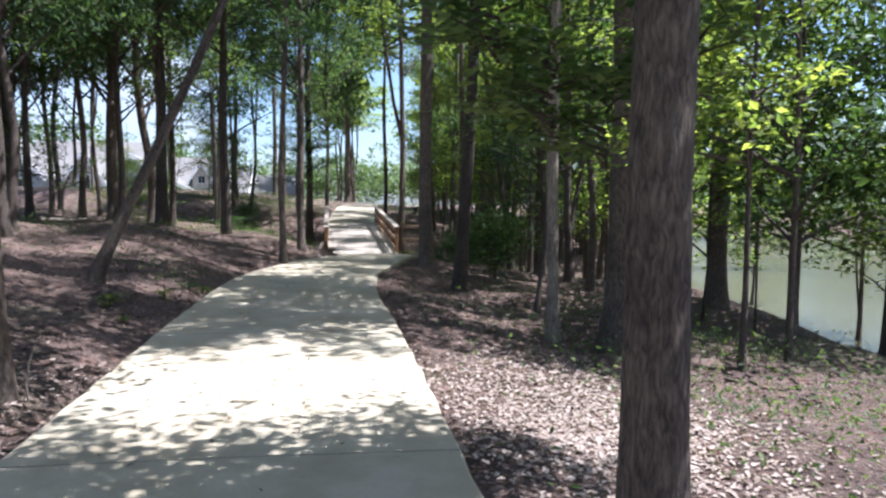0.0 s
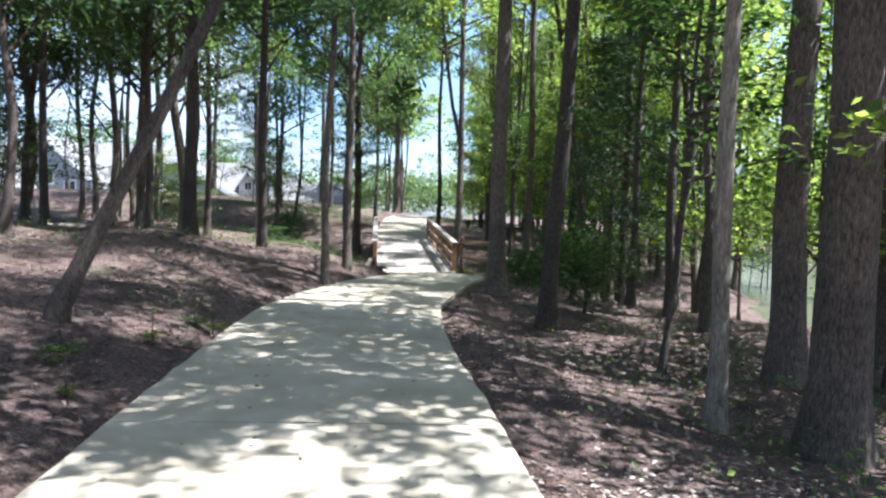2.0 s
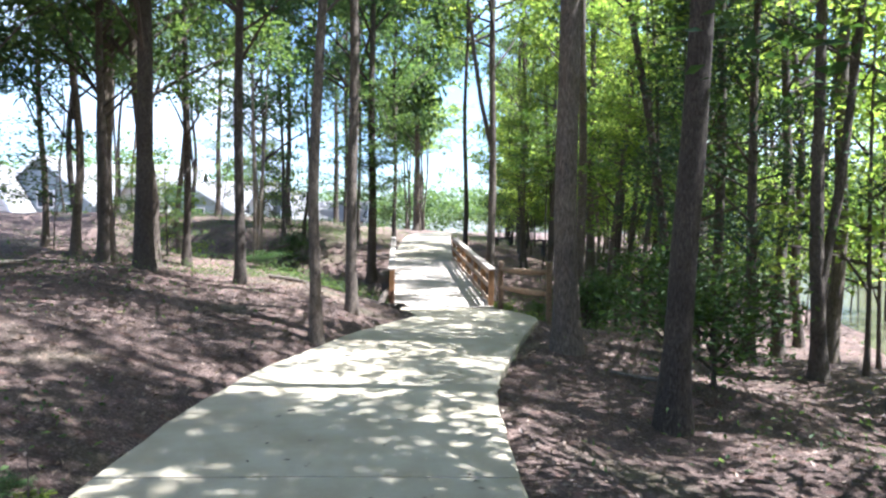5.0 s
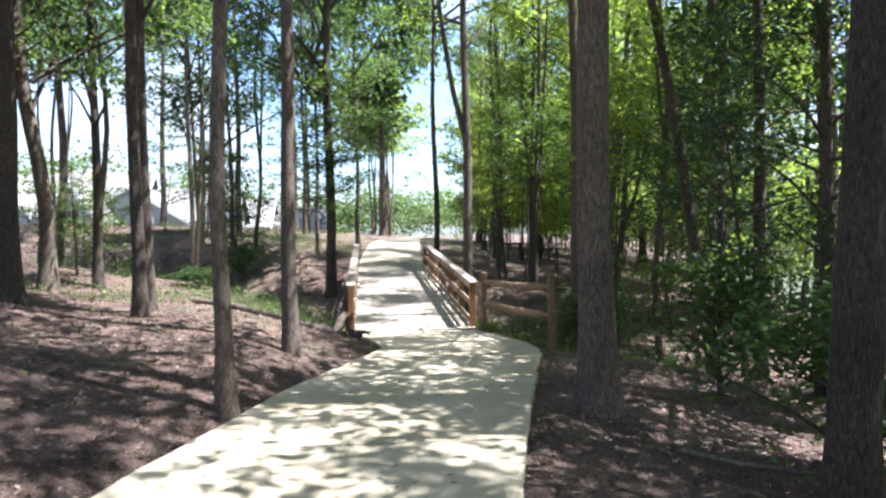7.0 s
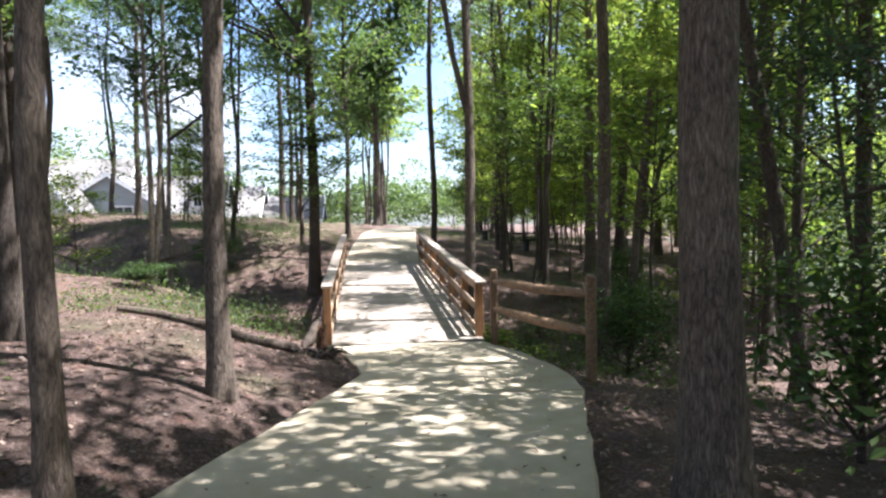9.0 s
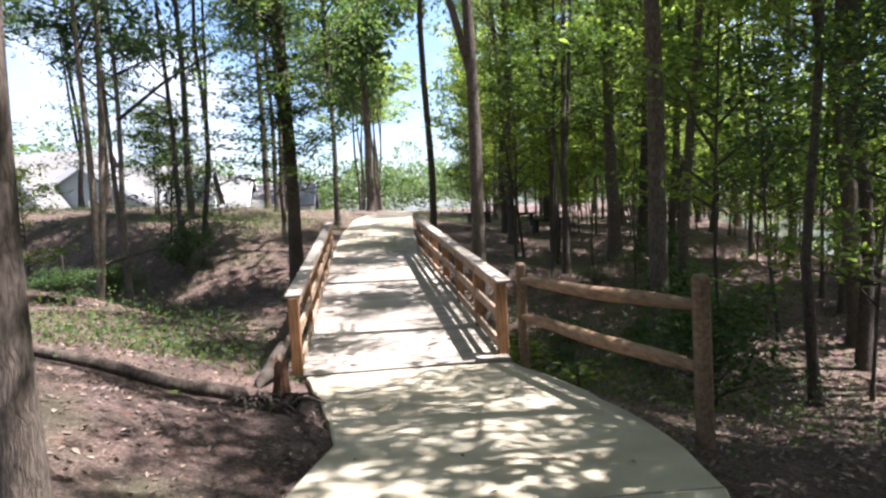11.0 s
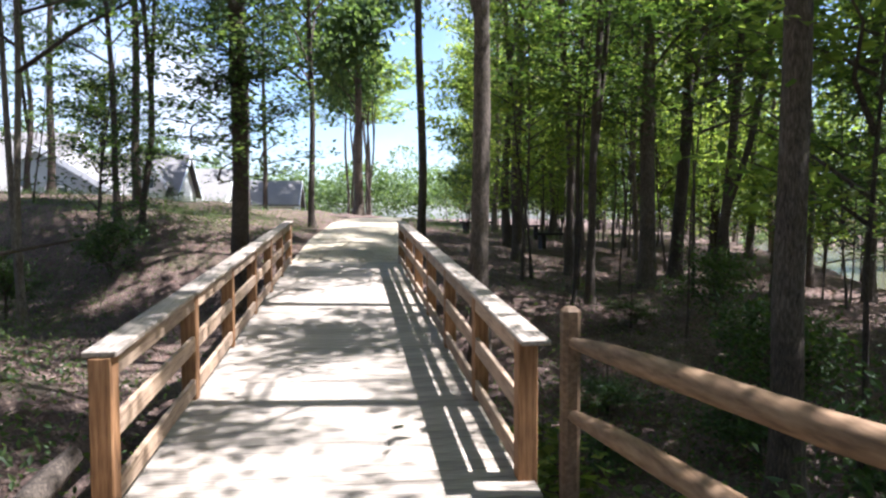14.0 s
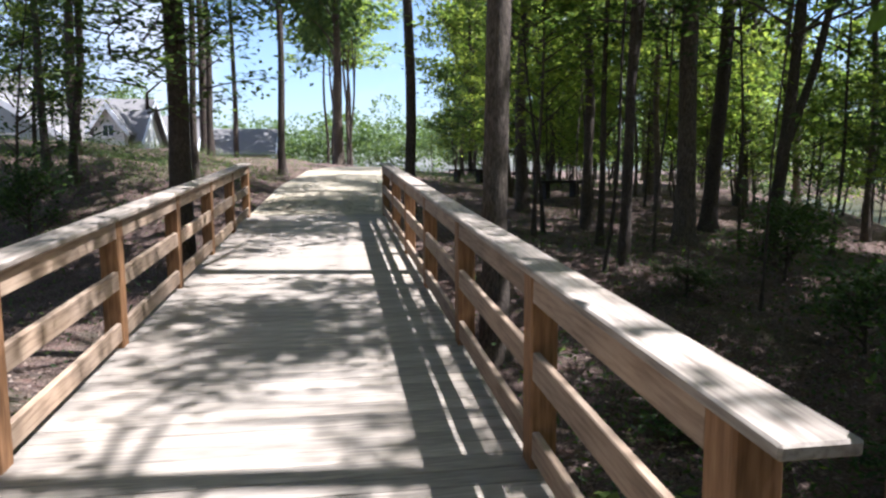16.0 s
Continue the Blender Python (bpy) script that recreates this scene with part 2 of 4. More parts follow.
def part(name, bm, mat, parent, label=""):
    me = bpy.data.meshes.new(name)
    bm.to_mesh(me)
    bm.free()
    me.materials.append(mat)
    ob = new(name, me)
    ob.parent = parent
    if label:
        ob["label"] = label
    return ob


def share(name, me, parent, m):
    ob = new(name, me)
    ob.parent = parent
    ob.matrix_basis = m
    return ob


def box_bm(sx, sy, sz, bevel=0.006, lift=0.0):
    """A box with rounded edges, centred in x and y, from z = lift up."""
    bm = bmesh.new()
    bmesh.ops.create_cube(bm, size=1)
    bmesh.ops.scale(bm, vec=(sx, sy, sz), verts=bm.verts)
    bmesh.ops.translate(bm, vec=(0, 0, sz / 2 + lift), verts=bm.verts)
    if bevel:
        bmesh.ops.bevel(bm, geom=bm.edges[:], offset=bevel, segments=1, affect="EDGES")
    return bm


def tube(points, radii, sides, rng, rough=0.0):
    """Verts and faces of a tapered tube along points."""
    pts, verts, faces = [Vector(p) for p in points], [], []
    for i, p in enumerate(pts):
        way = (pts[min(i + 1, len(pts) - 1)] - pts[max(i - 1, 0)]).normalized()
        side = way.cross(Vector((0.31, 0.95, 0.05))).normalized()
        other = way.cross(side)
        for k in range(sides):
            a = 2 * math.pi * k / sides
            r = radii[i] * (1 + rough * (rng.random() - 0.5))
            verts.append(p + (side * math.cos(a) + other * math.sin(a)) * r)
    for i in range(len(pts) - 1):
        for k in range(sides):
            a, b = i * sides + k, i * sides + (k + 1) % sides
            faces.append((a, b, b + sides, a + sides))
    verts.append(pts[-1])
    for k in range(sides):
        faces.append(((len(pts) - 1) * sides + k, (len(pts) - 1) * sides + (k + 1) % sides, len(verts) - 1))
    return verts, faces


def leaf_cloud(centres, size, rng, flat=0.5, slim=0.5):
    """Small pointed leaves, one folded quad each, about the given centres."""
    n = len(centres)
    c = np.asarray(centres, float)
    normal = rng.normal(0, flat, (n, 3)) + (0, 0, 1)
    normal /= np.linalg.norm(normal, axis=1)[:, None]
    a = rng.normal(0, 1, (n, 3))
    a -= (a * normal).sum(1)[:, None] * normal
    a /= np.linalg.norm(a, axis=1)[:, None]
    b = np.cross(normal, a)
    s = (size * rng.uniform(0.6, 1.3, n))[:, None]
    v = np.stack([c - a * s * 0.5, c + b * s * slim * 0.5 + normal * s * 0.1 - a * s * 0.08, c + a * s * 0.55, c - b * s * slim * 0.5 + normal * s * 0.1 - a * s * 0.08], 1)
    return v.reshape(-1, 3), np.arange(4 * n).reshape(-1, 4)


# ---- ground, path, pond ----
def spaced(inner, step, outer, grow):
    out, v, s = [0.0], 0.0, step
    while v < outer:
        s = step if v < inner else s * grow
        v += s
        out.append(v)
    return np.array(out)


half = spaced(9, 0.3, 420, 1.09)
xs = np.concatenate([-half[:0:-1], half]) + 0.0
ahead_y, back_y = spaced(44, 0.3, 420, 1.09), spaced(6, 0.5, 200, 1.15)
ys = np.concatenate([-back_y[:0:-1], ahead_y])
gx, gy = np.meshgrid(xs, ys)
gz = height(gx, gy)
near = (gx > edge_l(gy) - 0.02) & (gx < edge_r(gy) + 0.02) & ((gy < 25) | (gy > 37.05)) & (gy < 90)
gz = np.where(near, gz - 0.06, gz)
w = len(xs)
idx = np.arange(len(ys) * w).reshape(len(ys), w)
quads = np.stack([idx[:-1, :-1], idx[:-1, 1:], idx[1:, 1:], idx[1:, :-1]], -1).reshape(-1, 4)
ground = link_mesh("ground", np.stack([gx, gy, gz], -1).reshape(-1, 3), quads, GROUND, smooth_faces=True)
tagged(ground, "forest floor of brown leaf litter and reddish soil", "ground", kind="structure")

water = link_mesh("water", [(5, -150, -1.42), (110, -150, -1.42), (110, 220, -1.42), (5, 220, -1.42)], [(0, 1, 2, 3)], POND)
tagged(water, "still olive-green pond beyond the trees", "pond", kind="structure")

path = tagged(new("pavement"), "pale tan concrete footpath with dappled shade", "path", kind="structure")
JOINTS = [-13.5, -9.0, -4.5, 0.2, 4.1, 8.02, 12.1, 16.2, 20.4, 24.96]


def slab(y0, y1):
    rows = np.linspace(y0 + 0.01, y1 - 0.01, max(3, int((y1 - y0) / 0.35)))
    top, n = [], len(rows)
    for y in rows:
        a, b = float(edge_l(y)), float(edge_r(y))
        wob = 0.012 * math.sin(7 * y)
        for x, dz in ((a + wob, -0.16), (a + wob, -0.012), (a + 0.02 + wob, 0), ((a + b) / 2, 0.008), (b - 0.02 - wob, 0), (b - wob, -0.012), (b - wob, -0.16)):
            top.append((x, y, float(rise(y)) + dz))
    f = [(i * 7 + k, i * 7 + k + 1, i * 7 + k + 8, i * 7 + k + 7) for i in range(n - 1) for k in range(6)]
    f += [tuple(range(6, -1, -1)), tuple((n - 1) * 7 + k for k in range(7))]
    return link_mesh("concrete_slab", top, f, CONCRETE, path)


for a, b in zip(JOINTS, JOINTS[1:]):
    slab(a, b)
for a, b in ((37.06, 41), (41, 47), (47, 53), (53, 62), (62, 75), (75, 88)):
    slab(a, b)

# ---- footbridge ----
B0, B_TURN, B_RISE, B_LEN = Vector((0.11, 25.06, -0.30)), radians(2.45), 0.057, 11.95
POSTS = {-1: (0.07, 2.2, 4.1, 6.03, 7.95, 9.85, 11.8), 1: (0.27, 1.9, 3.82, 5.72, 7.64, 9.6, 11.75)}


def on_bridge(u, v, w=0.0):
    """A place u metres right of the bridge's middle line, v along it and w above its deck, from the bridge's base."""
    return Vector((u * math.cos(B_TURN) - v * math.sin(B_TURN), u * math.sin(B_TURN) + v * math.cos(B_TURN), B_RISE * v + w))


bridge = tagged(new("footbridge"), "wooden footbridge with plank deck and post-and-rail sides", "bridge")
bridge.location = B0
TILT_M = Matrix.Rotation(B_TURN, 4, "Z") @ Matrix.Rotation(math.atan(B_RISE), 4, "X")


def timber(name, sx, sy, sz, mat, places, label="", bevel=0.006, tilted=True):
    first = None
    for p in places:
        m = Matrix.Translation(p) @ (TILT_M if tilted else Matrix.Rotation(B_TURN, 4, "Z"))
        if first is None:
            first = part(name, box_bm(sx, sy, sz, bevel), mat, bridge, label)
            first.matrix_basis = m
        else:
            ob = share(name, first.data, bridge, m)
            if label:
                ob["label"] = label


HALF = 1.265
timber("deck_plank", 2 * HALF + 0.15, 0.1405, 0.04, DECK_WOOD, [on_bridge(0.004 * math.sin(9 * k), 0.0725 + 0.1445 * k, -0.04 + 0.0015 * math.sin(5 * k)) for k in range(83)], bevel=0.003)
for side in (-1, 1):
    stops = POSTS[side]
    far = HALF + 0.03 * (side > 0)
    timber("post", 0.13, 0.135, 1.18, POST_WOOD, [on_bridge(side * far, v, -0.25) for v in stops], tilted=False, bevel=0.008)
    timber("cap_board", 0.19, B_LEN / 3 - 0.005, 0.038, CAP_WOOD, [on_bridge(side * far, (k + 0.5) * B_LEN / 3, 0.934) for k in range(3)], "weathered flat top board", bevel=0.007)
    for w, h in ((0.80, 0.13), (0.435, 0.135), (0.055, 0.135)):
        for a, b in zip(stops, stops[1:]):
            timber("rail", 0.038, b - a - 0.137, h, RAIL_WOOD, [on_bridge(side * (far - 0.042), (a + b) / 2, w)], bevel=0.005)
    timber("beam", 0.09, B_LEN + 0.3, 0.26, POST_WOOD, [on_bridge(side * 0.95, B_LEN / 2, -0.302)])
timber("beam", 0.09, B_LEN + 0.3, 0.26, POST_WOOD, [on_bridge(0, B_LEN / 2, -0.302)])

# ---- split-rail fence beside the bridge end ----
fence = tagged(new("rail_fence"), "short split-rail timber fence at the bridge's mouth", "fence")
fence.location = (1.61, 25.1, -0.36)
F0, F1 = Vector((0, 0, 0)), Vector((2.19 - 1.61, 21.45 - 25.1, 0.18))
for p, tall in ((F0, 1.24), (F1, 1.22)):
    ob = part("post", box_bm(0.11, 0.12, tall + 0.2, 0.026, -0.2), FENCE_WOOD, fence, "rough-sawn square fence post")
    ob.location = p
rng_f = random.Random(4)
for za, zb in ((1.02, 0.99), (0.57, 0.54)):
    a, b = F0 + Vector((0.0, 0.0, za)), F1 + Vector((0.0, 0.0, zb))
    pts = [a.lerp(b, t) + Vector((0, 0, -0.006 * math.sin(math.pi * t) + 0.008 * math.sin(9 * t))) for t in np.linspace(0.0, 1.0, 10)]
    v, f = tube(pts, [0.035, 0.055, 0.062, 0.064, 0.065, 0.065, 0.064, 0.062, 0.056, 0.035], 10, rng_f, 0.09)
    link_mesh("rail", v, f, FENCE_WOOD, fence, "peeled round rail", True)


# ---- trees ----
def limb_set(rng, count, base, top, reach, droop=0.0):
    """Limbs out of an upright stem: lists of points and radii, and their tips."""
    out, tips = [], []
    for k in range(count):
        z = base + (top - base) * (k + rng.random()) / count
        a = rng.uniform(0, 2 * math.pi)
        r = reach * (1.05 - 0.55 * (z - base) / (top - base)) * rng.uniform(0.6, 1.1)
        up = rng.uniform(0.3, 0.95) * r - droop * r
        p = [Vector((0, 0, z))]
        for s in (0.3, 0.6, 1.0):
            bend = rng.uniform(-0.25, 0.25)
            p.append(Vector((math.cos(a + bend * s) * r * s, math.sin(a + bend * s) * r * s, z + up * s ** 0.8)))
        r0 = 0.011 + 0.011 * r
        out.append((p, [r0, r0 * 0.65, r0 * 0.4, 0.006]))
        for s in (0.45, 0.7, 0.88, 1.0):
            i = min(int(s * 3), 2)
            q = p[i].lerp(p[i + 1], s * 3 - i)
            tips.append(q)
            for _ in range(1):
                tips.append(q + Vector((rng.uniform(-1, 1), rng.uniform(-1, 1), rng.uniform(-0.45, 0.45))) * 0.33 * r)
    return out, tips


def crown_kind(name, seed, count, base, top, reach, leaves, size, mat, bark, spread=0.55, flat=0.5, slim=0.5, droop=0.0, thick=0.4, clump=1.0):
    """Two meshes that trees of one kind share: limbs, and the crown of leaves."""
    rng, nrng = random.Random(seed), np.random.default_rng(seed)
    limbs, tips = limb_set(rng, count, base, top, reach, droop)
    verts, faces = [], []
    for p, r in limbs:
        v, f = tube(p, r, 5, rng)
        faces += [tuple(i + len(verts) for i in q) for q in f]
        verts += v
    me_l = bpy.data.meshes.new(name + "_limbs")
    me_l.from_pydata([tuple(v) for v in verts], [], faces)
    me_l.materials.append(bark)
    tips = np.array([tuple(t) for t in tips])
    if clump < 1:
        tips = tips[nrng.random(len(tips)) < clump]
    pick = nrng.integers(0, len(tips), leaves)
    c = tips[pick] + nrng.normal(0, 1, (leaves, 3)) * (spread, spread, spread * thick)
    v, f = leaf_cloud(c, size, nrng, flat, slim)
    me_c = bpy.data.meshes.new(name + "_crown")
    me_c.from_pydata(v.tolist(), [], f.tolist())
    me_c.materials.append(mat)
    return me_l, me_c


TALL = [crown_kind("tall", k, 20, 0, 9, 3.6, 4200, 0.17, LEAF_GREEN, BARK_DARK, 0.33, 0.6, 0.55, 0.0, 0.55, 0.36) for k in (11, 12, 13)]
FULL = [crown_kind("full", k, 24, 0, 9, 3.5, 7200, 0.18, LEAF_GREEN, BARK_DARK, 0.36, 0.6, 0.55, 0.0, 0.55, 0.42) for k in (14, 15)]
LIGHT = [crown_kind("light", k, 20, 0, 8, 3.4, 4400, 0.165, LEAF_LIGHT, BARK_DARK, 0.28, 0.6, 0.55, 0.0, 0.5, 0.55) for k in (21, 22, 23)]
PINE = [crown_kind("pine", k, 20, 0, 9, 2.8, 4600, 0.27, NEEDLE, BARK_DARK, 0.3, 0.9, 0.22, -0.05, 0.6) for k in (31, 32)]
CEDAR = [crown_kind("cedar", k, 46, 0, 9, 2.2, 9000, 0.13, CEDAR_LEAF, BARK_DARK, 0.2, 0.9, 0.35, 0.25, 0.7, 0.8) for k in (61, 62)]
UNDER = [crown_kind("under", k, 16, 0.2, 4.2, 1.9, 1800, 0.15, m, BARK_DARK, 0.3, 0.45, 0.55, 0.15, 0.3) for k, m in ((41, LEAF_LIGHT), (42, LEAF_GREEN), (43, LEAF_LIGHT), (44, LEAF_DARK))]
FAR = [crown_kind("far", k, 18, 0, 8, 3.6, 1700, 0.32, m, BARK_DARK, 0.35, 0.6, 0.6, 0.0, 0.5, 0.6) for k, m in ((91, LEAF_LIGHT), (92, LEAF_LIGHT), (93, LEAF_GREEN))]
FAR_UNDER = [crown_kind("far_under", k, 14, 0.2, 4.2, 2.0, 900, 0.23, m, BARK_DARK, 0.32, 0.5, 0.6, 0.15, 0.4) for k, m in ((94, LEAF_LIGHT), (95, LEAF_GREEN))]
BROADLEAF = [crown_kind("broadleaf", 96, 12, 0.05, 0.8, 0.55, 170, 0.15, LEAF_LIGHT, BARK_DARK, 0.1, 0.5, 0.65, 0.2, 0.7)]
BOUGH = [crown_kind("bough", k, 14, 0.0, 0.9, 0.7, 520, 0.1, m, BARK_DARK, 0.1, 0.45, 0.7, 0.3, 0.5) for k, m in ((71, LEAF_GREEN), (72, LEAF_LIGHT))]
LARGE = [crown_kind("large", 81, 30, 0, 9, 5.0, 11000, 0.34, LEAF_GREEN, BARK_DARK, 0.6, 0.7, 0.6, 0.1, 0.6, 0.5)]
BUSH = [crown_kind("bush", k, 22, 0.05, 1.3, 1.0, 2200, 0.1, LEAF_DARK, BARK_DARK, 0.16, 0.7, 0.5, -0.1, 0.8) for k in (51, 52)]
KINDS = {"tall": TALL, "full": FULL, "light": LIGHT, "pine": PINE, "under": UNDER, "bush": BUSH, "cedar": CEDAR, "large": LARGE, "far": FAR, "far_under": FAR_UNDER, "broadleaf": BROADLEAF}
tree_rng = random.Random(77)


def tree(x, y, dia, tall=15.0, kind="tall", crown_z=6.0, lean=(0.0, 0.0), bark=BARK_GREY, label="", bend=0.05, crown_scale=1.0, sides=12, z=None, group="trees of the wood", low=(), fork=None, variant=None):
    rng = tree_rng
    base = float(height(x, y)) if z is None else z
    what = "weed" if group == "weeds" else {"under": "young_tree", "far_under": "young_tree", "bush": "shrub", "broadleaf": "shrub"}.get(kind, "tree")
    t = tagged(new(what), label, what.replace("young_", ""), group)
    t.location = (x, y, base)
    n = 14
    pts, rad = [], []
    ph, amp = rng.uniform(0, 6.28), bend * rng.uniform(0.5, 1.2)
    for i in range(n):
        s = (i / (n - 1)) ** 1.6
        h = s * tall
        wob = amp * math.sin(2.2 * h / 3 + ph) * min(1, h / 2)
        pts.append((lean[0] * h + wob, lean[1] * h + amp * 0.6 * math.sin(h / 1.7 + ph), h - 0.25 * (i == 0)))
        flare = 1 + 0.75 * math.exp(-h / 0.22)
        rad.append(dia / 2 * flare * (1 - 0.72 * s))
    v, f = tube(pts, rad, sides, rng, 0.12)
    if fork:
        at, dx, dy = fork
        i = min(range(n), key=lambda q: abs(pts[q][2] - at))
        stem = [Vector(pts[i]) + Vector((dx * q ** 0.7, dy * q ** 0.7, (tall - at) * q)) for q in np.linspace(0, 1, 8)]
        v2, f2 = tube(stem, [rad[i] * 0.75 * (1 - 0.75 * q) for q in np.linspace(0, 1, 8)], sides, rng, 0.1)
        f += [tuple(q + len(v) for q in g) for g in f2]
        v += v2
    link_mesh("trunk", v, f, bark, t, smooth_faces=True)
    variants = KINDS[kind]
    me_l, me_c = variants[rng.randrange(len(variants)) if variant is None else variant]
    k = crown_scale * rng.uniform(0.85, 1.15)
    top = Vector((lean[0] * crown_z, lean[1] * crown_z, crown_z))
    m = Matrix.Translation(top) @ Matrix.Rotation(rng.uniform(0, 6.28), 4, "Z") @ Matrix.Diagonal((k, k, k * (tall - crown_z) / {"under": 4.6, "far_under": 4.6, "bush": 1.5, "broadleaf": 0.9}.get(kind, 9.2), 1))
    share("branchwork", me_l, t, m)
    share("crown", me_c, t, m)
    for (ox, oy, oz), k, which in low:
        me_l, me_c = (UNDER + BOUGH)[which]
        m = Matrix.Translation((ox, oy, oz)) @ Matrix.Diagonal((k, k, k * 0.7, 1))
        share("low_branch", me_l, t, m)
        share("low_foliage", me_c, t, m)
    return t


BROAD = "tall broadleaf tree with grey-brown furrowed bark"
THIN = "slender dark-trunked tree in the wood"
PINE_L = "tall pine with dark straight trunk"
# low entries from z 3 up are unseen foliage, added to cast shade
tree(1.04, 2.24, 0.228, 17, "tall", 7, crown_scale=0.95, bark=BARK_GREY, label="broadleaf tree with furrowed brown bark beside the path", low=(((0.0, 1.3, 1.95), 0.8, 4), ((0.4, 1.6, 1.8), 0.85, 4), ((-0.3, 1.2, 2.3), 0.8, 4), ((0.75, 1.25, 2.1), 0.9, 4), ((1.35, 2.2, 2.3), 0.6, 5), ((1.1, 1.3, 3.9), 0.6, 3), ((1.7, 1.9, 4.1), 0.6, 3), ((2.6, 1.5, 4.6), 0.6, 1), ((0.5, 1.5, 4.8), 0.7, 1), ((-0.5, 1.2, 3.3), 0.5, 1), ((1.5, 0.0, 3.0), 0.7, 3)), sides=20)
tree(3.55, 8.85, 0.5, 14, "full", 7.5, bark=BARK_GREY, label="thick twin-looking broadleaf trunk in leaf litter", crown_scale=0.78)
tree(4.5, 11.3, 0.42, 13.5, "full", 7.5, bark=BARK_GREY, label=BROAD, crown_scale=1.1)
tree(7.75, 14.1, 0.45, 17, "light", 8, label=BROAD, crown_scale=0.8)
tree(2.75, 9.4, 0.17, 18, "tall", 9.5, bark=BARK_PALE, label="slim tree with pale grey bark", crown_scale=0.85)
tree(2.15, 14.38, 0.28, 18, "tall", 9.0, (0.05, 0.0), BARK_DARK, "dark trunk leaning over the litter bank", crown_scale=0.8)
tree(1.74, 17.5, 0.35, 19, "tall", 8, (-0.005, 0.0), BARK_GREY, "tall oak with deeply furrowed bark beside the fence", bend=0.03, sides=20, crown_scale=0.85)
tree(-1.83, 17.35, 0.16, 13, "pine", 4.5, (0.01, 0), BARK_GREY, "slender tree on the litter bank beside the path", crown_scale=0.8)
tree(-1.6, 19.85, 0.2, 15, "tall", 6, bark=BARK_GREY, label="straight mottled trunk beside the path")
tree(-3.78, 20.64, 0.18, 14, "pine", 5, bark=BARK_DARK, label=THIN)
tree(-2.5, 35.6, 0.38, 18, "full", 6.3, crown_scale=1.4, bark=BARK_DARK, label="broadleaf tree with leafy low boughs beside the bridge", low=(((-0.3, -0.5, 2.3), 1.0, 1), ((0.5, -0.4, 2.7), 0.9, 1), ((-0.9, -0.2, 3.2), 0.9, 1), ((0.1, -0.6, 4.4), 1.1, 1)))
tree(1.97, 31.5, 0.31, 18, "light", 8, bark=BARK_GREY, label="grey forked trunk rising from the ravine beside the bridge", fork=(5.6, -1.6, 0.4), crown_scale=1.25)
tree(1.45, 38.5, 0.24, 18, "full", 9, bark=BARK_DARK, label="dark straight trunk at the bridge's far end", crown_scale=1.4)
tree(4.0, 26.66, 0.28, 18, "light", 9, bark=BARK_GREY, label=BROAD, crown_scale=0.85)
tree(6.66, 36.58, 0.38, 16, "light", 5, bark=BARK_GREY, label=BROAD, crown_scale=0.85)
tree(8.4, 39.0, 0.36, 16, "light", 5, (0.06, 0), BARK_DARK, BROAD, fork=(4.5, 1.6, 0.2))
tree(8.0, 35.9, 0.25, 13, "light", 4, (0.09, 0), BARK_DARK, THIN, fork=(2.2, 2.2, 0.2))
tree(5.45, 29.4, 0.2, 17, "light", 8, (0.1, 0.02), BARK_DARK, "dark leaning trunk in the ravine", crown_scale=1.0)
tree(4.6, 34.4, 0.17, 17, "light", 8, (0.03, 0), BARK_DARK, THIN, fork=(2.6, 0.9, 0.2), crown_scale=0.85)
tree(4.9, 36.4, 0.12, 13, "light", 5, (0.02, 0), BARK_DARK, THIN, crown_scale=0.7)
tree(10.5, 31.5, 0.24, 15, "light", 5.5, (0, 0.02), BARK_DARK, THIN)
tree(11.8, 36.0, 0.26, 15, "light", 5.5, bark=BARK_DARK, label=THIN)
tree(-1.16, 70.6, 0.7, 19, "large", 6.5, crown_scale=1.2, bark=BARK_GREY, label="large tree with flared roots by the far path")
tree(-2.1, 46.5, 0.24, 17, "full", 4.6, bark=BARK_DARK, label=THIN, crown_scale=1.25)
tree(-6.55, 32.8, 0.17, 14, "pine", 5, bark=BARK_PALE, label="slim twin-stemmed tree with pale bark", fork=(0.3, 0.7, 0.2))
tree(-7.0, 35.9, 0.17, 14, "tall", 5, bark=BARK_PALE, label="slim twin-stemmed tree with pale bark", fork=(0.3, -0.6, 0.3))
tree(-7.74, 45.0, 0.3, 17, "tall", 5, bark=BARK_DARK, label=BROAD, crown_scale=0.9)
tree(-7.4, 42.3, 0.2, 15, "tall", 4.5, (-0.03, 0), BARK_DARK, THIN, crown_scale=0.75)
tree(-13.5, 51.5, 0.34, 16, "pine", 5, (0.02, 0), BARK_DARK, PINE_L)
tree(-6.68, 56.5, 0.38, 18, "pine", 7, bark=BARK_DARK, label=PINE_L, crown_scale=1.4)
tree(-5.5, 52.2, 0.26, 17, "pine", 7, bark=BARK_DARK, label=PINE_L, crown_scale=1.3)
tree(-7.0, 66.0, 0.33, 18, "pine", 8, bark=BARK_DARK, label=PINE_L)
tree(-5.66, 20.9, 0.34, 17, "full", 3.7, crown_scale=0.9, bark=BARK_DARK, label=BROAD)
tree(-8.7, 26.0, 0.42, 17, "full", 4.0, bark=BARK_GREY, label=BROAD)
for x, y in ((-7.6, 23.4), (-9.6, 21.6), (-6.9, 26.8)):
    tree(x, y, 0.22, 13, "full", 3.2, bark=BARK_DARK, label="leafy broadleaf tree with low boughs on the bank", crown_scale=0.85)
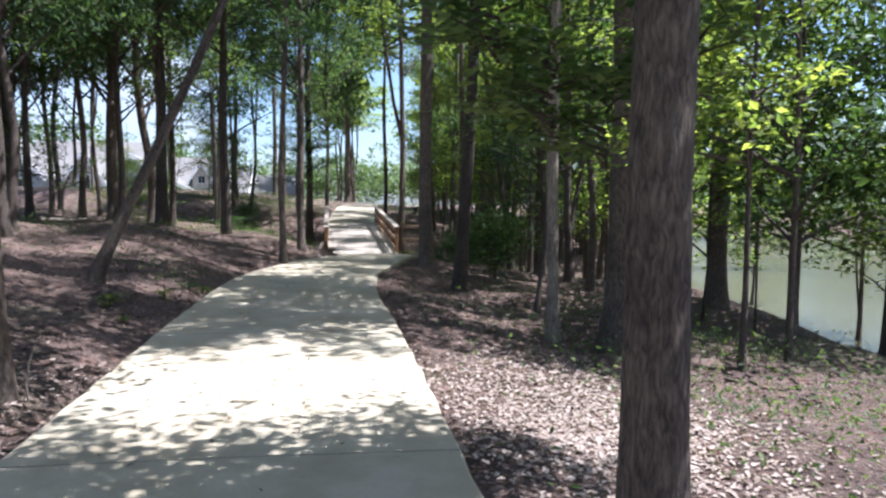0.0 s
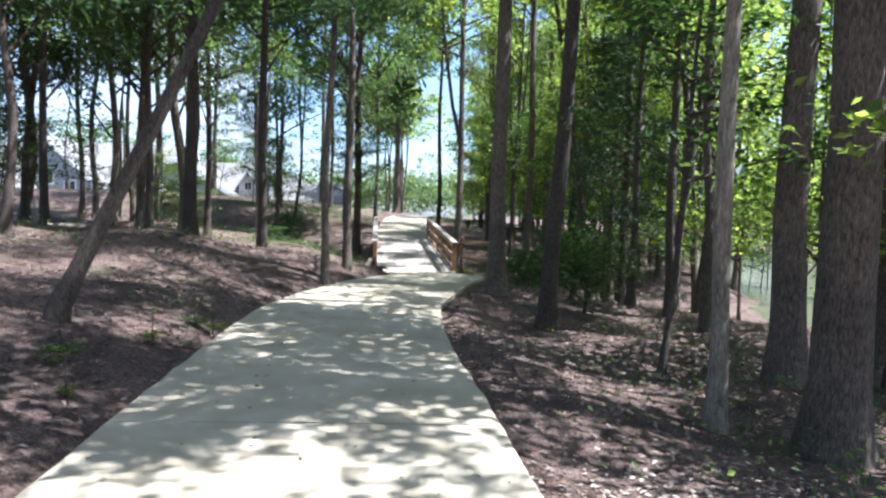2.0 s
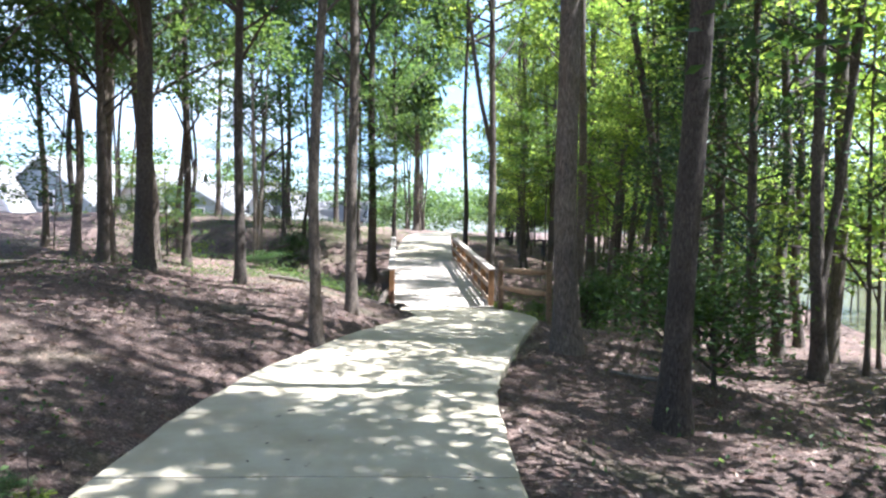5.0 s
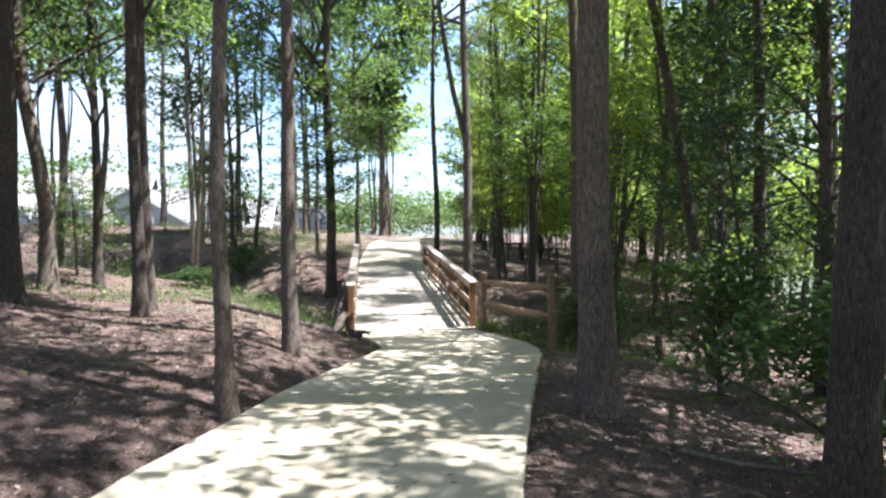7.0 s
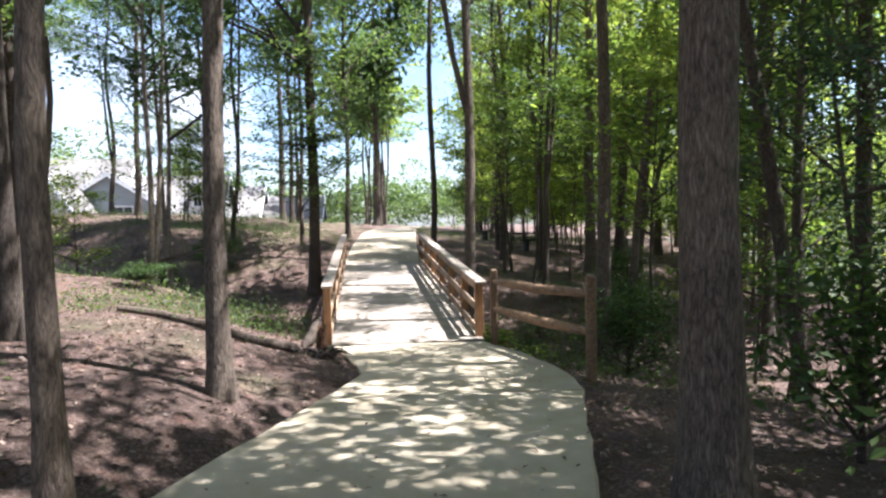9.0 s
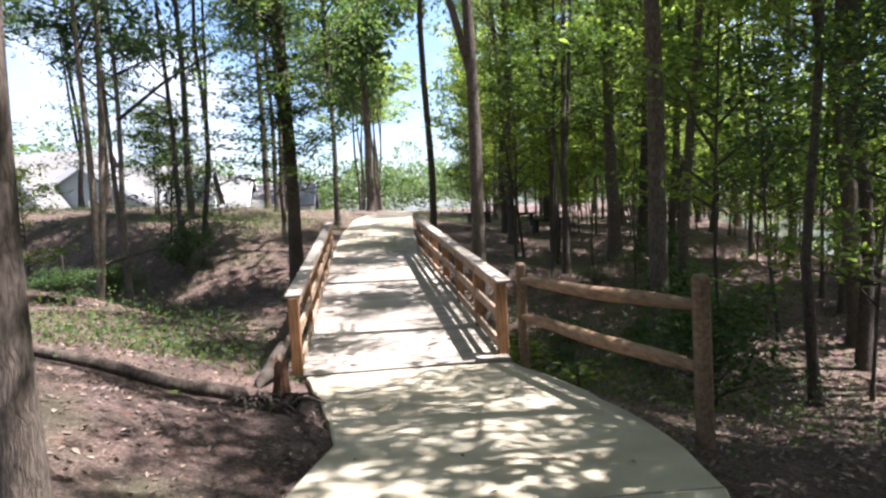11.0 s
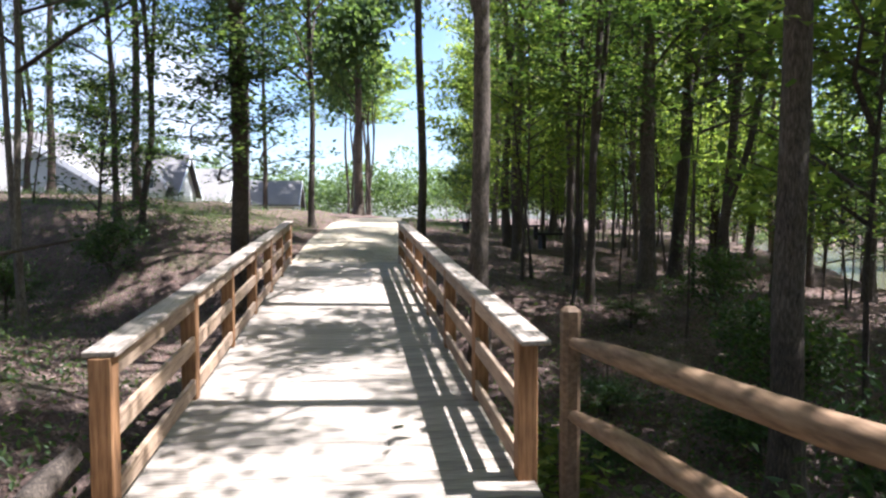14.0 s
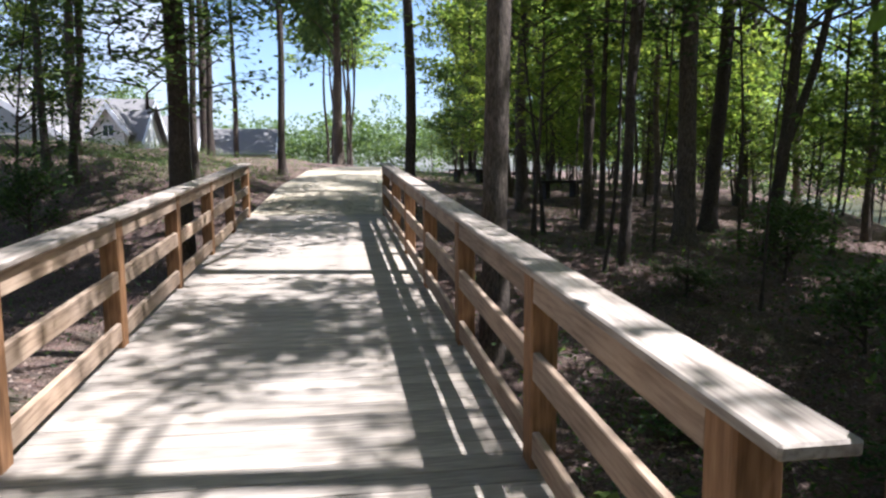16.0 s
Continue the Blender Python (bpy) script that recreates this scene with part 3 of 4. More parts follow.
tree(-4.1, 21.9, 0.18, 13, "pine", 4.5, bark=BARK_DARK, label=THIN)
tree(3.15, 11.8, 0.09, 6, "under", 2.2, (0.08, 0.02), BARK_DARK, "thin dark leaning sapling on the slope")
tree(-6.81, 14.04, 0.35, 17, "full", 4.6, crown_scale=1.15, bark=BARK_DARK, label=BROAD)
tree(-3.65, 10.1, 0.17, 9, "tall", 6, (0.41, 0.16), BARK_DARK, "slim tree leaning strongly over the bank", crown_scale=0.38)
tree(5.6, 17.8, 0.22, 12, "light", 5, (-0.02, 0), BARK_DARK, THIN, fork=(1.2, 1.2, 0.2), crown_scale=1.15)
tree(4.9, 21.6, 0.2, 16, "light", 7, (-0.13, 0.08), BARK_DARK, "curved dark trunk among undergrowth", crown_scale=0.72)
tree(5.84, 21.95, 0.22, 16, "light", 6.5, bark=BARK_DARK, label=THIN, crown_scale=0.95)
tree(4.6, 7.7, 0.08, 6.5, "under", 1.9, (0.03, 0.02), BARK_DARK, "young tree with bright sunlit leaves", group="saplings")
tree(3.7, 19.0, 0.05, 1.5, "bush", 0.05, bark=BARK_DARK, label="dense dark green bush under the trees", group="bushes")
tree(3.2, 15.9, 0.05, 1.2, "bush", 0.05, bark=BARK_DARK, label="dense dark green bush under the trees", group="bushes")
# its low foliage hangs above view, added to shade the path's left side
tree(-2.52, 5.25, 0.17, 12, "full", 4.6, (-0.01, 0), crown_scale=0.85, bark=BARK_GREY, label="brown trunk at the path's edge", low=(((1.7, 0.3, 4.2), 0.9, 1), ((1.4, 2.2, 4.4), 0.9, 1), ((0.9, -1.2, 4.2), 0.8, 1)), fork=(3.0, 2.6, 1.4))
for x, y in ((5.8, 8.6), (7.2, 10.6), (8.9, 13.0), (9.2, 8.6)):
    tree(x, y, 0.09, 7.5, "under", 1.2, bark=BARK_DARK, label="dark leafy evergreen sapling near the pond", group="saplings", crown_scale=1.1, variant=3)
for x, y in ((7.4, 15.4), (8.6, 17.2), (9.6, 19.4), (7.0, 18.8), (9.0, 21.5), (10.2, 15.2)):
    tree(x, y, 0.09, 7.0, "under", 1.0, bark=BARK_DARK, label="young tree near the pond, leaves coloured bright as if sunlit", group="saplings", crown_scale=1.05, variant=(0, 2)[int(x * 10) % 2])
for x, y in ((9.6, 10.6), (10.8, 13.6), (8.3, 12.2), (11.5, 11.5)):
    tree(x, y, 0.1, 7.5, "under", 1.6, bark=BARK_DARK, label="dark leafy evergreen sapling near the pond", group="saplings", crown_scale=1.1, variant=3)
for x, y, tall in ((-7.8, 27.8, 3.0), (-9.4, 29.6, 3.8), (-10.6, 33.0, 3.4)):
    tree(x, y, 0.05, tall, "under", 0.4, bark=BARK_DARK, label="dark green leafy shrub on the ravine bank", group="bushes", crown_scale=0.62, variant=1)
tree(-3.6, 41.5, 0.17, 19, "full", 6.5, bark=BARK_DARK, label=THIN, crown_scale=1.5)
tree(-2.72, 11.6, 0.012, 0.5, "bush", 0.02, bark=BARK_DARK, label="small bright green weed beside the path", group="weeds", crown_scale=0.2)
for x, y, k in ((-2.50, 11.58, 0.26), (-2.72, 10.2, 0.3), (-3.05, 9.0, 0.3), (-2.66, 8.3, 0.22)):
    tree(x, y, 0.012, 1.6 * k, "broadleaf", 0.02, bark=BARK_DARK, label="small bright green weed beside the path", group="weeds", crown_scale=k)
tree(8.4, 9.9, 0.22, 14, "tall", 5.5, bark=BARK_DARK, label=THIN, crown_scale=0.6)
for x, y, k in ((1.72, 25.75, 0.8), (1.8, 26.6, 0.9), (1.66, 27.4, 0.7), (2.3, 25.2, 0.7)):
    tree(x, y, 0.02, 0.75 * k, "broadleaf", 0.03, bark=BARK_DARK, label="broad-leaved green plant growing beside the bridge", group="bushes", crown_scale=k)
for x, y, tall in ((4.3, 27.6, 0.9), (3.3, 29.4, 0.7), (6.0, 30.8, 1.1), (4.8, 32.6, 0.8), (6.8, 33.5, 1.2), (2.6, 27.4, 0.6)):
    tree(x, y, 0.03, tall, "bush", 0.05, bark=BARK_DARK, label="low leafy shrub on the ravine slope", group="bushes", crown_scale=tall * 0.75)
tree(5.2, 28.5, 0.05, 1.4, "bush", 0.05, bark=BARK_DARK, label="dense dark green bush under the trees", group="bushes")
tree(3.6, 24.2, 0.05, 1.2, "bush", 0.05, bark=BARK_DARK, label="dense dark green bush under the trees", group="bushes")
tree(-4.9, 27.6, 0.04, 0.7, "bush", 0.05, bark=BARK_DARK, label="low green bush on the ravine bank", group="bushes", crown_scale=0.6)
tree(-7.8, 36.8, 0.05, 1.6, "bush", 0.05, bark=BARK_DARK, label="green bush on the ravine bank", group="bushes")
tree(-6.2, 38.5, 0.05, 1.5, "bush", 0.05, bark=BARK_DARK, label="green bush on the ravine bank", group="bushes")
for x, y, tall, foot in ((5.2, 19.2, 9.5, 1.6), (6.0, 23.6, 9.0, 1.5)):
    tree(x, y, 0.2, tall, "cedar", foot, (0.01, 0.0), BARK_DARK, "dark dense cedar with bare lower twigs", group="cedars", crown_scale=0.95)
KNOWN = [(o.location.x, o.location.y) for o in scene.objects if o.name.startswith(("tree", "young_tree", "shrub", "weed"))]


def free_spot(x, y, gap):
    if edge_l(y) - 1.3 < x < edge_r(y) + 1.3:
        return False
    return all((x - a) ** 2 + (y - b) ** 2 > gap * gap for a, b in KNOWN)


wood = random.Random(5)
for x0, x1, y0, y1, count, kinds in (
    (-16, -4, 12, 26, 11, ("full", "pine", "tall")), (-15, -5.5, 20, 32, 8, ("full", "pine")), (-20, -4, 32, 50, 6, ("pine", "tall")), (-30, -9, 50, 56, 4, ("pine",)),
    (8, 11, 20, 30, 1, ("light",)), (10, 16, 28, 45, 6, ("light", "tall")), (4.5, 9, 15, 30, 7, ("light",)), (3.5, 18, 38, 60, 20, ("light", "tall")), (5, 36, 55, 95, 38, ("far",)),
    # trees behind the start (y < 0) are unseen, added to cast shade
    (-14, -3, -12, 8, 7, ("tall",)), (5, 9, -12, 0, 3, ("tall",)), (-3, 5, 76, 100, 8, ("far",)),
):
    made = 0
    for _ in range(400):
        x, y = wood.uniform(x0, x1), wood.uniform(y0, y1)
        if made < count and free_spot(x, y, 1.5) and not (-3 < x < 2 and y < 66) and not (-6.6 < x < 0 and 9 < y < 40):
            made += 1
            KNOWN.append((x, y))
            kind = wood.choice(kinds)
            # left crowns past y 32 are raised out of view to shade the bank
            tree(x, y, wood.uniform(0.12, 0.34), wood.uniform(12, 18), kind, wood.uniform(8, 10) if x < 0 and y > 32 else wood.uniform(3, 5) if x < -5 else wood.uniform(4, 6.5), (wood.uniform(-0.04, 0.04), wood.uniform(-0.03, 0.03)), wood.choice((BARK_DARK, BARK_GREY)), PINE_L if kind == "pine" else THIN, bend=0.16, sides=8, fork=(wood.uniform(2.5, 6), wood.uniform(-0.9, 0.9), wood.uniform(-0.6, 0.6)) if wood.random() < 0.3 else None, crown_scale=(1.1 if y < 13 else 0.45 if 24 < y < 31 else 0.8) if 2 < x < 8 and y < 42 else 1.35 if (x < 0 and y > 32) else 1.0)
for x0, x1, y0, y1, count, foot in ((5, 12, 9, 30, 20, 1.4), (3.6, 11, 30, 52, 26, 2.4), (8, 17, 36, 62, 34, 0.5), (9, 18, 28, 58, 26, 0.6), (4, 11, 52, 64, 16, 1.2), (-16, -9, 18, 30, 8, 0.6), (-16, -7, 40, 50, 8, 0.6), (6, 34, 60, 95, 40, 0.6)):
    for _ in range(count):
        x, y = wood.uniform(x0, x1), wood.uniform(y0, y1)
        if free_spot(x, y, 0.6):
            low_z = foot * wood.uniform(0.4, 1.5) + 0.25
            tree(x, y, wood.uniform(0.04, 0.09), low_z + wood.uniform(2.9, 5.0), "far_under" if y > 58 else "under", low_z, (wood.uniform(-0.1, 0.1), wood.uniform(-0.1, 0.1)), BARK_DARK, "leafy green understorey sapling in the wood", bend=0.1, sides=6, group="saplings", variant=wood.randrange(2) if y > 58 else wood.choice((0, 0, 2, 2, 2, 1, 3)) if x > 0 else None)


# ---- houses beyond the bank ----
def gabled(h, cx, cy, w, d, base, eave, ridge, along_x, windows=(), siding=SIDING):
    """One gabled block of a house: walls, two roof slopes, gable boards; the ridge runs along y, or along x."""
    m = Matrix.Translation((cx, cy, 0)) @ Matrix.Rotation(radians(90 if along_x else 0), 4, "Z")
    put = lambda pts: [tuple(m @ Vector(p)) for p in pts]
    v = [(-w / 2, -d / 2, base), (w / 2, -d / 2, base), (w / 2, d / 2, base), (-w / 2, d / 2, base), (-w / 2, -d / 2, eave), (w / 2, -d / 2, eave), (w / 2, d / 2, eave), (-w / 2, d / 2, eave), (0, -d / 2, ridge), (0, d / 2, ridge)]
    link_mesh("wall", put(v), [(0, 1, 5, 8, 4), (1, 2, 6, 5), (2, 3, 7, 9, 6), (3, 0, 4, 7)], siding, h)
    hull = [(0, 1, 2, 3), (4, 7, 6, 5), (0, 4, 5, 1), (1, 5, 6, 2), (2, 6, 7, 3), (3, 7, 4, 0)]
    o, t = 0.4, 0.16
    sl = (ridge - eave) / (w / 2)
    for s in (-1, 1):
        a, b = (s * (w / 2 + o), eave - o * sl), (0, ridge)
        rv = [(a[0], -d / 2 - o, a[1] + 0.03), (b[0], -d / 2 - o, b[1] + 0.03), (b[0], d / 2 + o, b[1] + 0.03), (a[0], d / 2 + o, a[1] + 0.03)]
        rv += [(p, q, r + t) for p, q, r in rv]
        link_mesh("roof", put(rv), hull, ROOF, h)
        fv = [(a[0], -d / 2 - o - 0.06, a[1] - 0.2), (b[0], -d / 2 - o - 0.06, b[1] - 0.2), (b[0], -d / 2 - o - 0.06, b[1] + 0.2), (a[0], -d / 2 - o - 0.06, a[1] + 0.2)]
        fv += [(p, q + 0.05, r) for p, q, r in fv]
        link_mesh("fascia", put(fv), hull, TRIM_WHITE, h, "white gable board")
    for wx, wz, wide, high in windows:
        win = part("window", box_bm(wide, 0.1, high, 0.0), TRIM_WHITE, h)
        win.location = m @ Vector((wx, -d / 2 - 0.03, wz))
        for side in (-1, 1):
            pane = part("pane", box_bm(wide * 0.38, 0.03, high * 0.8, 0.0, high * 0.1), GLASS_DARK, win)
            pane.location = (side * wide * 0.22, -0.05, 0)


def house(x, y, turn, label):
    h = tagged(new("house"), label, "house", "houses beyond the wood")
    h.matrix_basis = pose(x, y, 0, 0, 0, turn)
    return h


h = house(-32.0, 65.0, 4, "cream and blue-grey house with pale shingle roof")
gabled(h, 0, 3.5, 8.0, 7, 0.3, 3.9, 7.5, False, ((0.4, 3.2, 1.4, 1.5), (2.4, 2.4, 1.0, 1.3)), SIDING_BLUE)
gabled(h, 6.2, 7.5, 9, 9.5, 0.3, 3.4, 7.4, True, (), SIDING_BLUE)
gabled(h, -2.3, -1.8, 3.8, 3.5, 0.3, 3.0, 6.4, False, ((0, 3.0, 1.1, 1.4),))
gabled(h, -8.5, 6.0, 8, 11, 0.3, 3.4, 6.4, True)
h = house(-20.4, 65.0, 3, "blue-grey gabled house with white bay and tan roof")
gabled(h, 0, 4.5, 9.2, 8.5, 0.3, 2.8, 5.7, False, ((1.0, 2.2, 1.4, 1.2),), SIDING_BLUE)
gabled(h, -2.6, -2.2, 3.6, 3.6, 0.3, 2.9, 5.6, False, ((0, 2.6, 1.0, 1.3),))
gabled(h, 3.6, 7.8, 7.0, 6.6, 0.3, 3.2, 5.9, True)
gabled(h, 5.6, 4.4, 1.7, 2.6, 0.3, 4.0, 5.2, False, ((0, 3.3, 0.7, 0.8),))
h = house(-14.0, 82.0, 2, "long low house with tan shingle roof")
gabled(h, -2.4, 0.0, 8.0, 7.6, 0.3, 2.7, 5.45, True)
gabled(h, -5.0, -3.8, 2.4, 3, 0.3, 2.6, 4.4, False, ((0, 2.6, 0.8, 1.0),))
gabled(h, 4.4, 2.6, 6.5, 5.0, 0.3, 2.6, 4.6, True)
h = house(-50, 62, 24, "cream house with pale roof behind trees")
gabled(h, 0, 2, 11, 13, 0.3, 4.0, 8.0, True)
gabled(h, -3, -4, 6, 6, 0.3, 4.2, 7.6, False, ((0, 4.4, 1.3, 1.6),))

# ---- far woods ----
far_rng = np.random.default_rng(9)
def far_crown(cx, cy, base, top, wide, leaves):
    """Leaf clumps over several lobes of one distant tree."""
    lobes = far_rng.normal(0, 1, (9, 3)) * (wide * 0.42, wide * 0.42, (top - base) * 0.2) + (cx, cy, base + (top - base) * 0.55)
    lobes[0] = (cx, cy, top - wide * 0.3)
    way = far_rng.normal(0, 1, (leaves, 3))
    way /= np.linalg.norm(way, axis=1)[:, None]
    c = lobes[far_rng.integers(0, 9, leaves)] + way * wide * 0.34 * far_rng.uniform(0.75, 1.08, (leaves, 1))
    return c


cs = []
for ang in np.linspace(-75, 75, 105):
    a = radians(ang + far_rng.uniform(-1, 1))
    dist = far_rng.uniform(118, 150)
    top = far_rng.uniform(8.5, 13) + (4.0 if ang < -17 else 0)
    cs.append(far_crown(dist * math.sin(a), 20 + dist * math.cos(a), 0.5, top, far_rng.uniform(6, 9), 1350))
for k in range(34):
    cs.append(far_crown(far_rng.uniform(50, 62), -18 + 3.6 * k + far_rng.uniform(-1, 1), -1.5, far_rng.uniform(9, 14), far_rng.uniform(6, 9), 900))
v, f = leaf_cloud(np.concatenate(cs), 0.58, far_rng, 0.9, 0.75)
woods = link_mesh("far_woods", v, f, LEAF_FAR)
tagged(woods, "treeline beyond houses and pond, its green paled for haze", "woods", kind="stuff")

# ---- litter and undergrowth ----
lr = np.random.default_rng(3)
n = 95000
px, py = lr.normal(0, 6.0, n), lr.uniform(-1, 50, n)
px, py = np.append(px, lr.uniform(-18, -1, 22000)), np.append(py, lr.uniform(26, 52, 22000))
px, py = np.append(px, lr.uniform(2, 12, 20000)), np.append(py, lr.uniform(20, 52, 20000))
keep = ((px < edge_l(py) + 0.03) | (px > edge_r(py) - 0.03)) & ~((py > 25) & (py < 37.05) & (abs(px + 0.1) < 1.5))
px, py = px[keep], py[keep]
v, f = leaf_cloud(np.stack([px, py, height(px, py) + 0.008], -1), 0.058, lr, 0.35, 0.5)
qx, qy = lr.uniform(-2.2, 1.6, 420), lr.uniform(0, 24.5, 420)
qx, qy = np.append(qx, lr.uniform(-1.6, 0.95, 2600)), np.append(qy, 37.2 + lr.exponential(4.0, 2600))
on = (qx > edge_l(qy)) & (qx < edge_r(qy))
qx, qy = qx[on], qy[on]
v2, f2 = leaf_cloud(np.stack([qx, qy, rise(qy) + 0.012], -1), 0.05, lr, 0.15, 0.45)
f = np.concatenate([f, f2 + len(v)])
v = np.concatenate([v, v2])
litter = tagged(link_mesh("leaf_litter", v, f, LITTER), "dry brown fallen leaves scattered over the soil", "leaf litter", kind="stuff")

# paler leaves beside the path: a sunlit patch's brightness put into their colour
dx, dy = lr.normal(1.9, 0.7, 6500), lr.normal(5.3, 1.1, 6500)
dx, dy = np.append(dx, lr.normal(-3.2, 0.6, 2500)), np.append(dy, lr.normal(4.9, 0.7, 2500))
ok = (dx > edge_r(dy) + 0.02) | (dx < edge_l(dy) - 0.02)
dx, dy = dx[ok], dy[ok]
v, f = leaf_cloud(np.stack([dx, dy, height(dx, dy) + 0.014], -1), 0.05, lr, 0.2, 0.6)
tagged(link_mesh("dry_leaves", v, f, SUNPATCH_LITTER), "dry leaves beside the path, coloured pale like a pool of sun", "leaf litter", kind="stuff")

cs = []
for cx, cy, sx, sy, count in ((5.0, 5.5, 1.6, 2.2, 2600), (4.5, 9, 1.5, 2.0, 1400), (-5.2, 24.6, 1.5, 0.6, 1300), (-3.0, 25.3, 1.0, 0.5, 1600), (-6.5, 18, 2, 2, 900), (4.0, 23, 1.0, 2.0, 600), (3.0, 28, 1.2, 2, 1300), (-10, 52, 8, 3.5, 9000), (-9, 46.5, 4, 2.0, 6000), (-6, 41.5, 2.5, 1.8, 2500), (5, 50, 4, 3, 2500), (8, 55, 5, 3, 6000), (-9, 33, 3, 2.5, 2500), (-11, 42, 4, 3, 3500), (4.5, 13, 1.5, 2.5, 900), (-6, 40, 3, 2, 900), (-3.2, 12.2, 0.7, 0.6, 200), (5, 34, 3, 4, 1000), (3.2, 25.5, 0.8, 1.5, 900), (-2.6, 27, 0.7, 1.2, 700), (7, 30, 2, 4, 1500), (4.2, 29, 1.3, 2.0, 1100), (3.0, 31.5, 0.8, 1.6, 600), (6.5, 36, 2, 3, 1200), (-7, 31, 3, 3, 1200), (-8, 38, 2, 1.5, 2500), (-5, 44, 2, 1.5, 1500), (-7.5, 35, 1.5, 1.2, 1200)):
    c = lr.normal(0, 1, (count, 2)) * (sx, sy) + (cx, cy)
    ok = (c[:, 0] < edge_l(c[:, 1]) - 0.1) | (c[:, 0] > edge_r(c[:, 1]) + 0.1)
    c = c[ok]
    cs.append(np.column_stack([c, height(c[:, 0], c[:, 1]) + np.abs(lr.normal(0, 0.16, len(c)))]))
v, f = leaf_cloud(np.concatenate(cs), 0.068, lr, 0.8, 0.45)
plants = tagged(link_mesh("undergrowth", v, f, LEAF_GREEN), "low green ground plants and vines", "undergrowth", kind="stuff")


# ---- fallen wood ----
def fallen(name, points, radii, mat, label):
    rng = random.Random(len(points))
    base = Vector(points[0])
    v, f = tube([Vector(p) - base for p in points], radii, 8, rng, 0.15)
    ob = tagged(link_mesh(name, v, f, mat, smooth_faces=True), label, "fallen branch")
    ob.location = base
    return ob


def lying(*xy, lift=0.05):
    return [(x, y, float(height(x, y)) + lift) for x, y in xy]


fallen("fallen_log", lying((-3.9, 23.62), (-3.3, 23.4), (-2.67, 23.34), (-2.03, 23.22), (-1.42, 23.26), (-1.36, 23.25)), [0.05, 0.062, 0.066, 0.07, 0.075, 0.012], BARK_GREY, "grey-brown fallen log lying across the litter")
fallen("fallen_log", [(-1.4, 23.86, float(height(-1.4, 23.86)) - 0.02), (-1.39, 23.95, float(height(-1.39, 23.95)) + 0.05), (-1.36, 24.3, float(height(-1.36, 24.3)) + 0.09), (-1.32, 24.75, 0.03), (-1.28, 24.95, 0.1), (-1.27, 25.0, 0.11)], [0.012, 0.06, 0.08, 0.075, 0.055, 0.01], BARK_DARK, "dark broken log leaning against the bridge post")
fallen("fallen_branch", [(-9.6, 31.5, float(height(-9.6, 31.5)) + 0.05), (-8.2, 33.4, 0.3), (-6.9, 35.2, 0.75), (-6.0, 36.6, 1.0)], [0.05, 0.05, 0.045, 0.03], BARK_DARK, "bare pole fallen across the ravine bank")
fallen("fallen_branch", lying((-8.0, 18.6), (-7.5, 18.9), (-7.0, 19.3), lift=0.14), [0.03, 0.07, 0.02], BARK_PALE, "pale broken stick propped on the bank")
fallen("fallen_branch", lying((-4.1, 12.2), (-3.8, 12.45), (-3.3, 12.6), lift=0.04), [0.014, 0.02, 0.008], BARK_PALE, "thin pale twig on leaf litter")
fallen("fallen_branch", lying((2.1, 16.4), (2.4, 16.0), (2.9, 15.8), lift=0.03), [0.02, 0.025, 0.008], BARK_PALE, "thin pale twig on leaf litter")
for x, y, dx, tall in ((-2.5, 5.6, 0.12, 0.42), (-2.35, 5.3, -0.05, 0.25), (-2.2, 5.75, 0.1, 0.16)):
    z = float(height(x, y)) - 0.02
    fallen("dead_twig", [(x, y, z), (x + dx * 0.2, y, z + tall * 0.5), (x + dx * 0.6, y + 0.02, z + tall * 0.85), (x + dx, y, z + tall)], [0.01, 0.008, 0.006, 0.003], BARK_PALE, "thin dry twig standing in the litter")

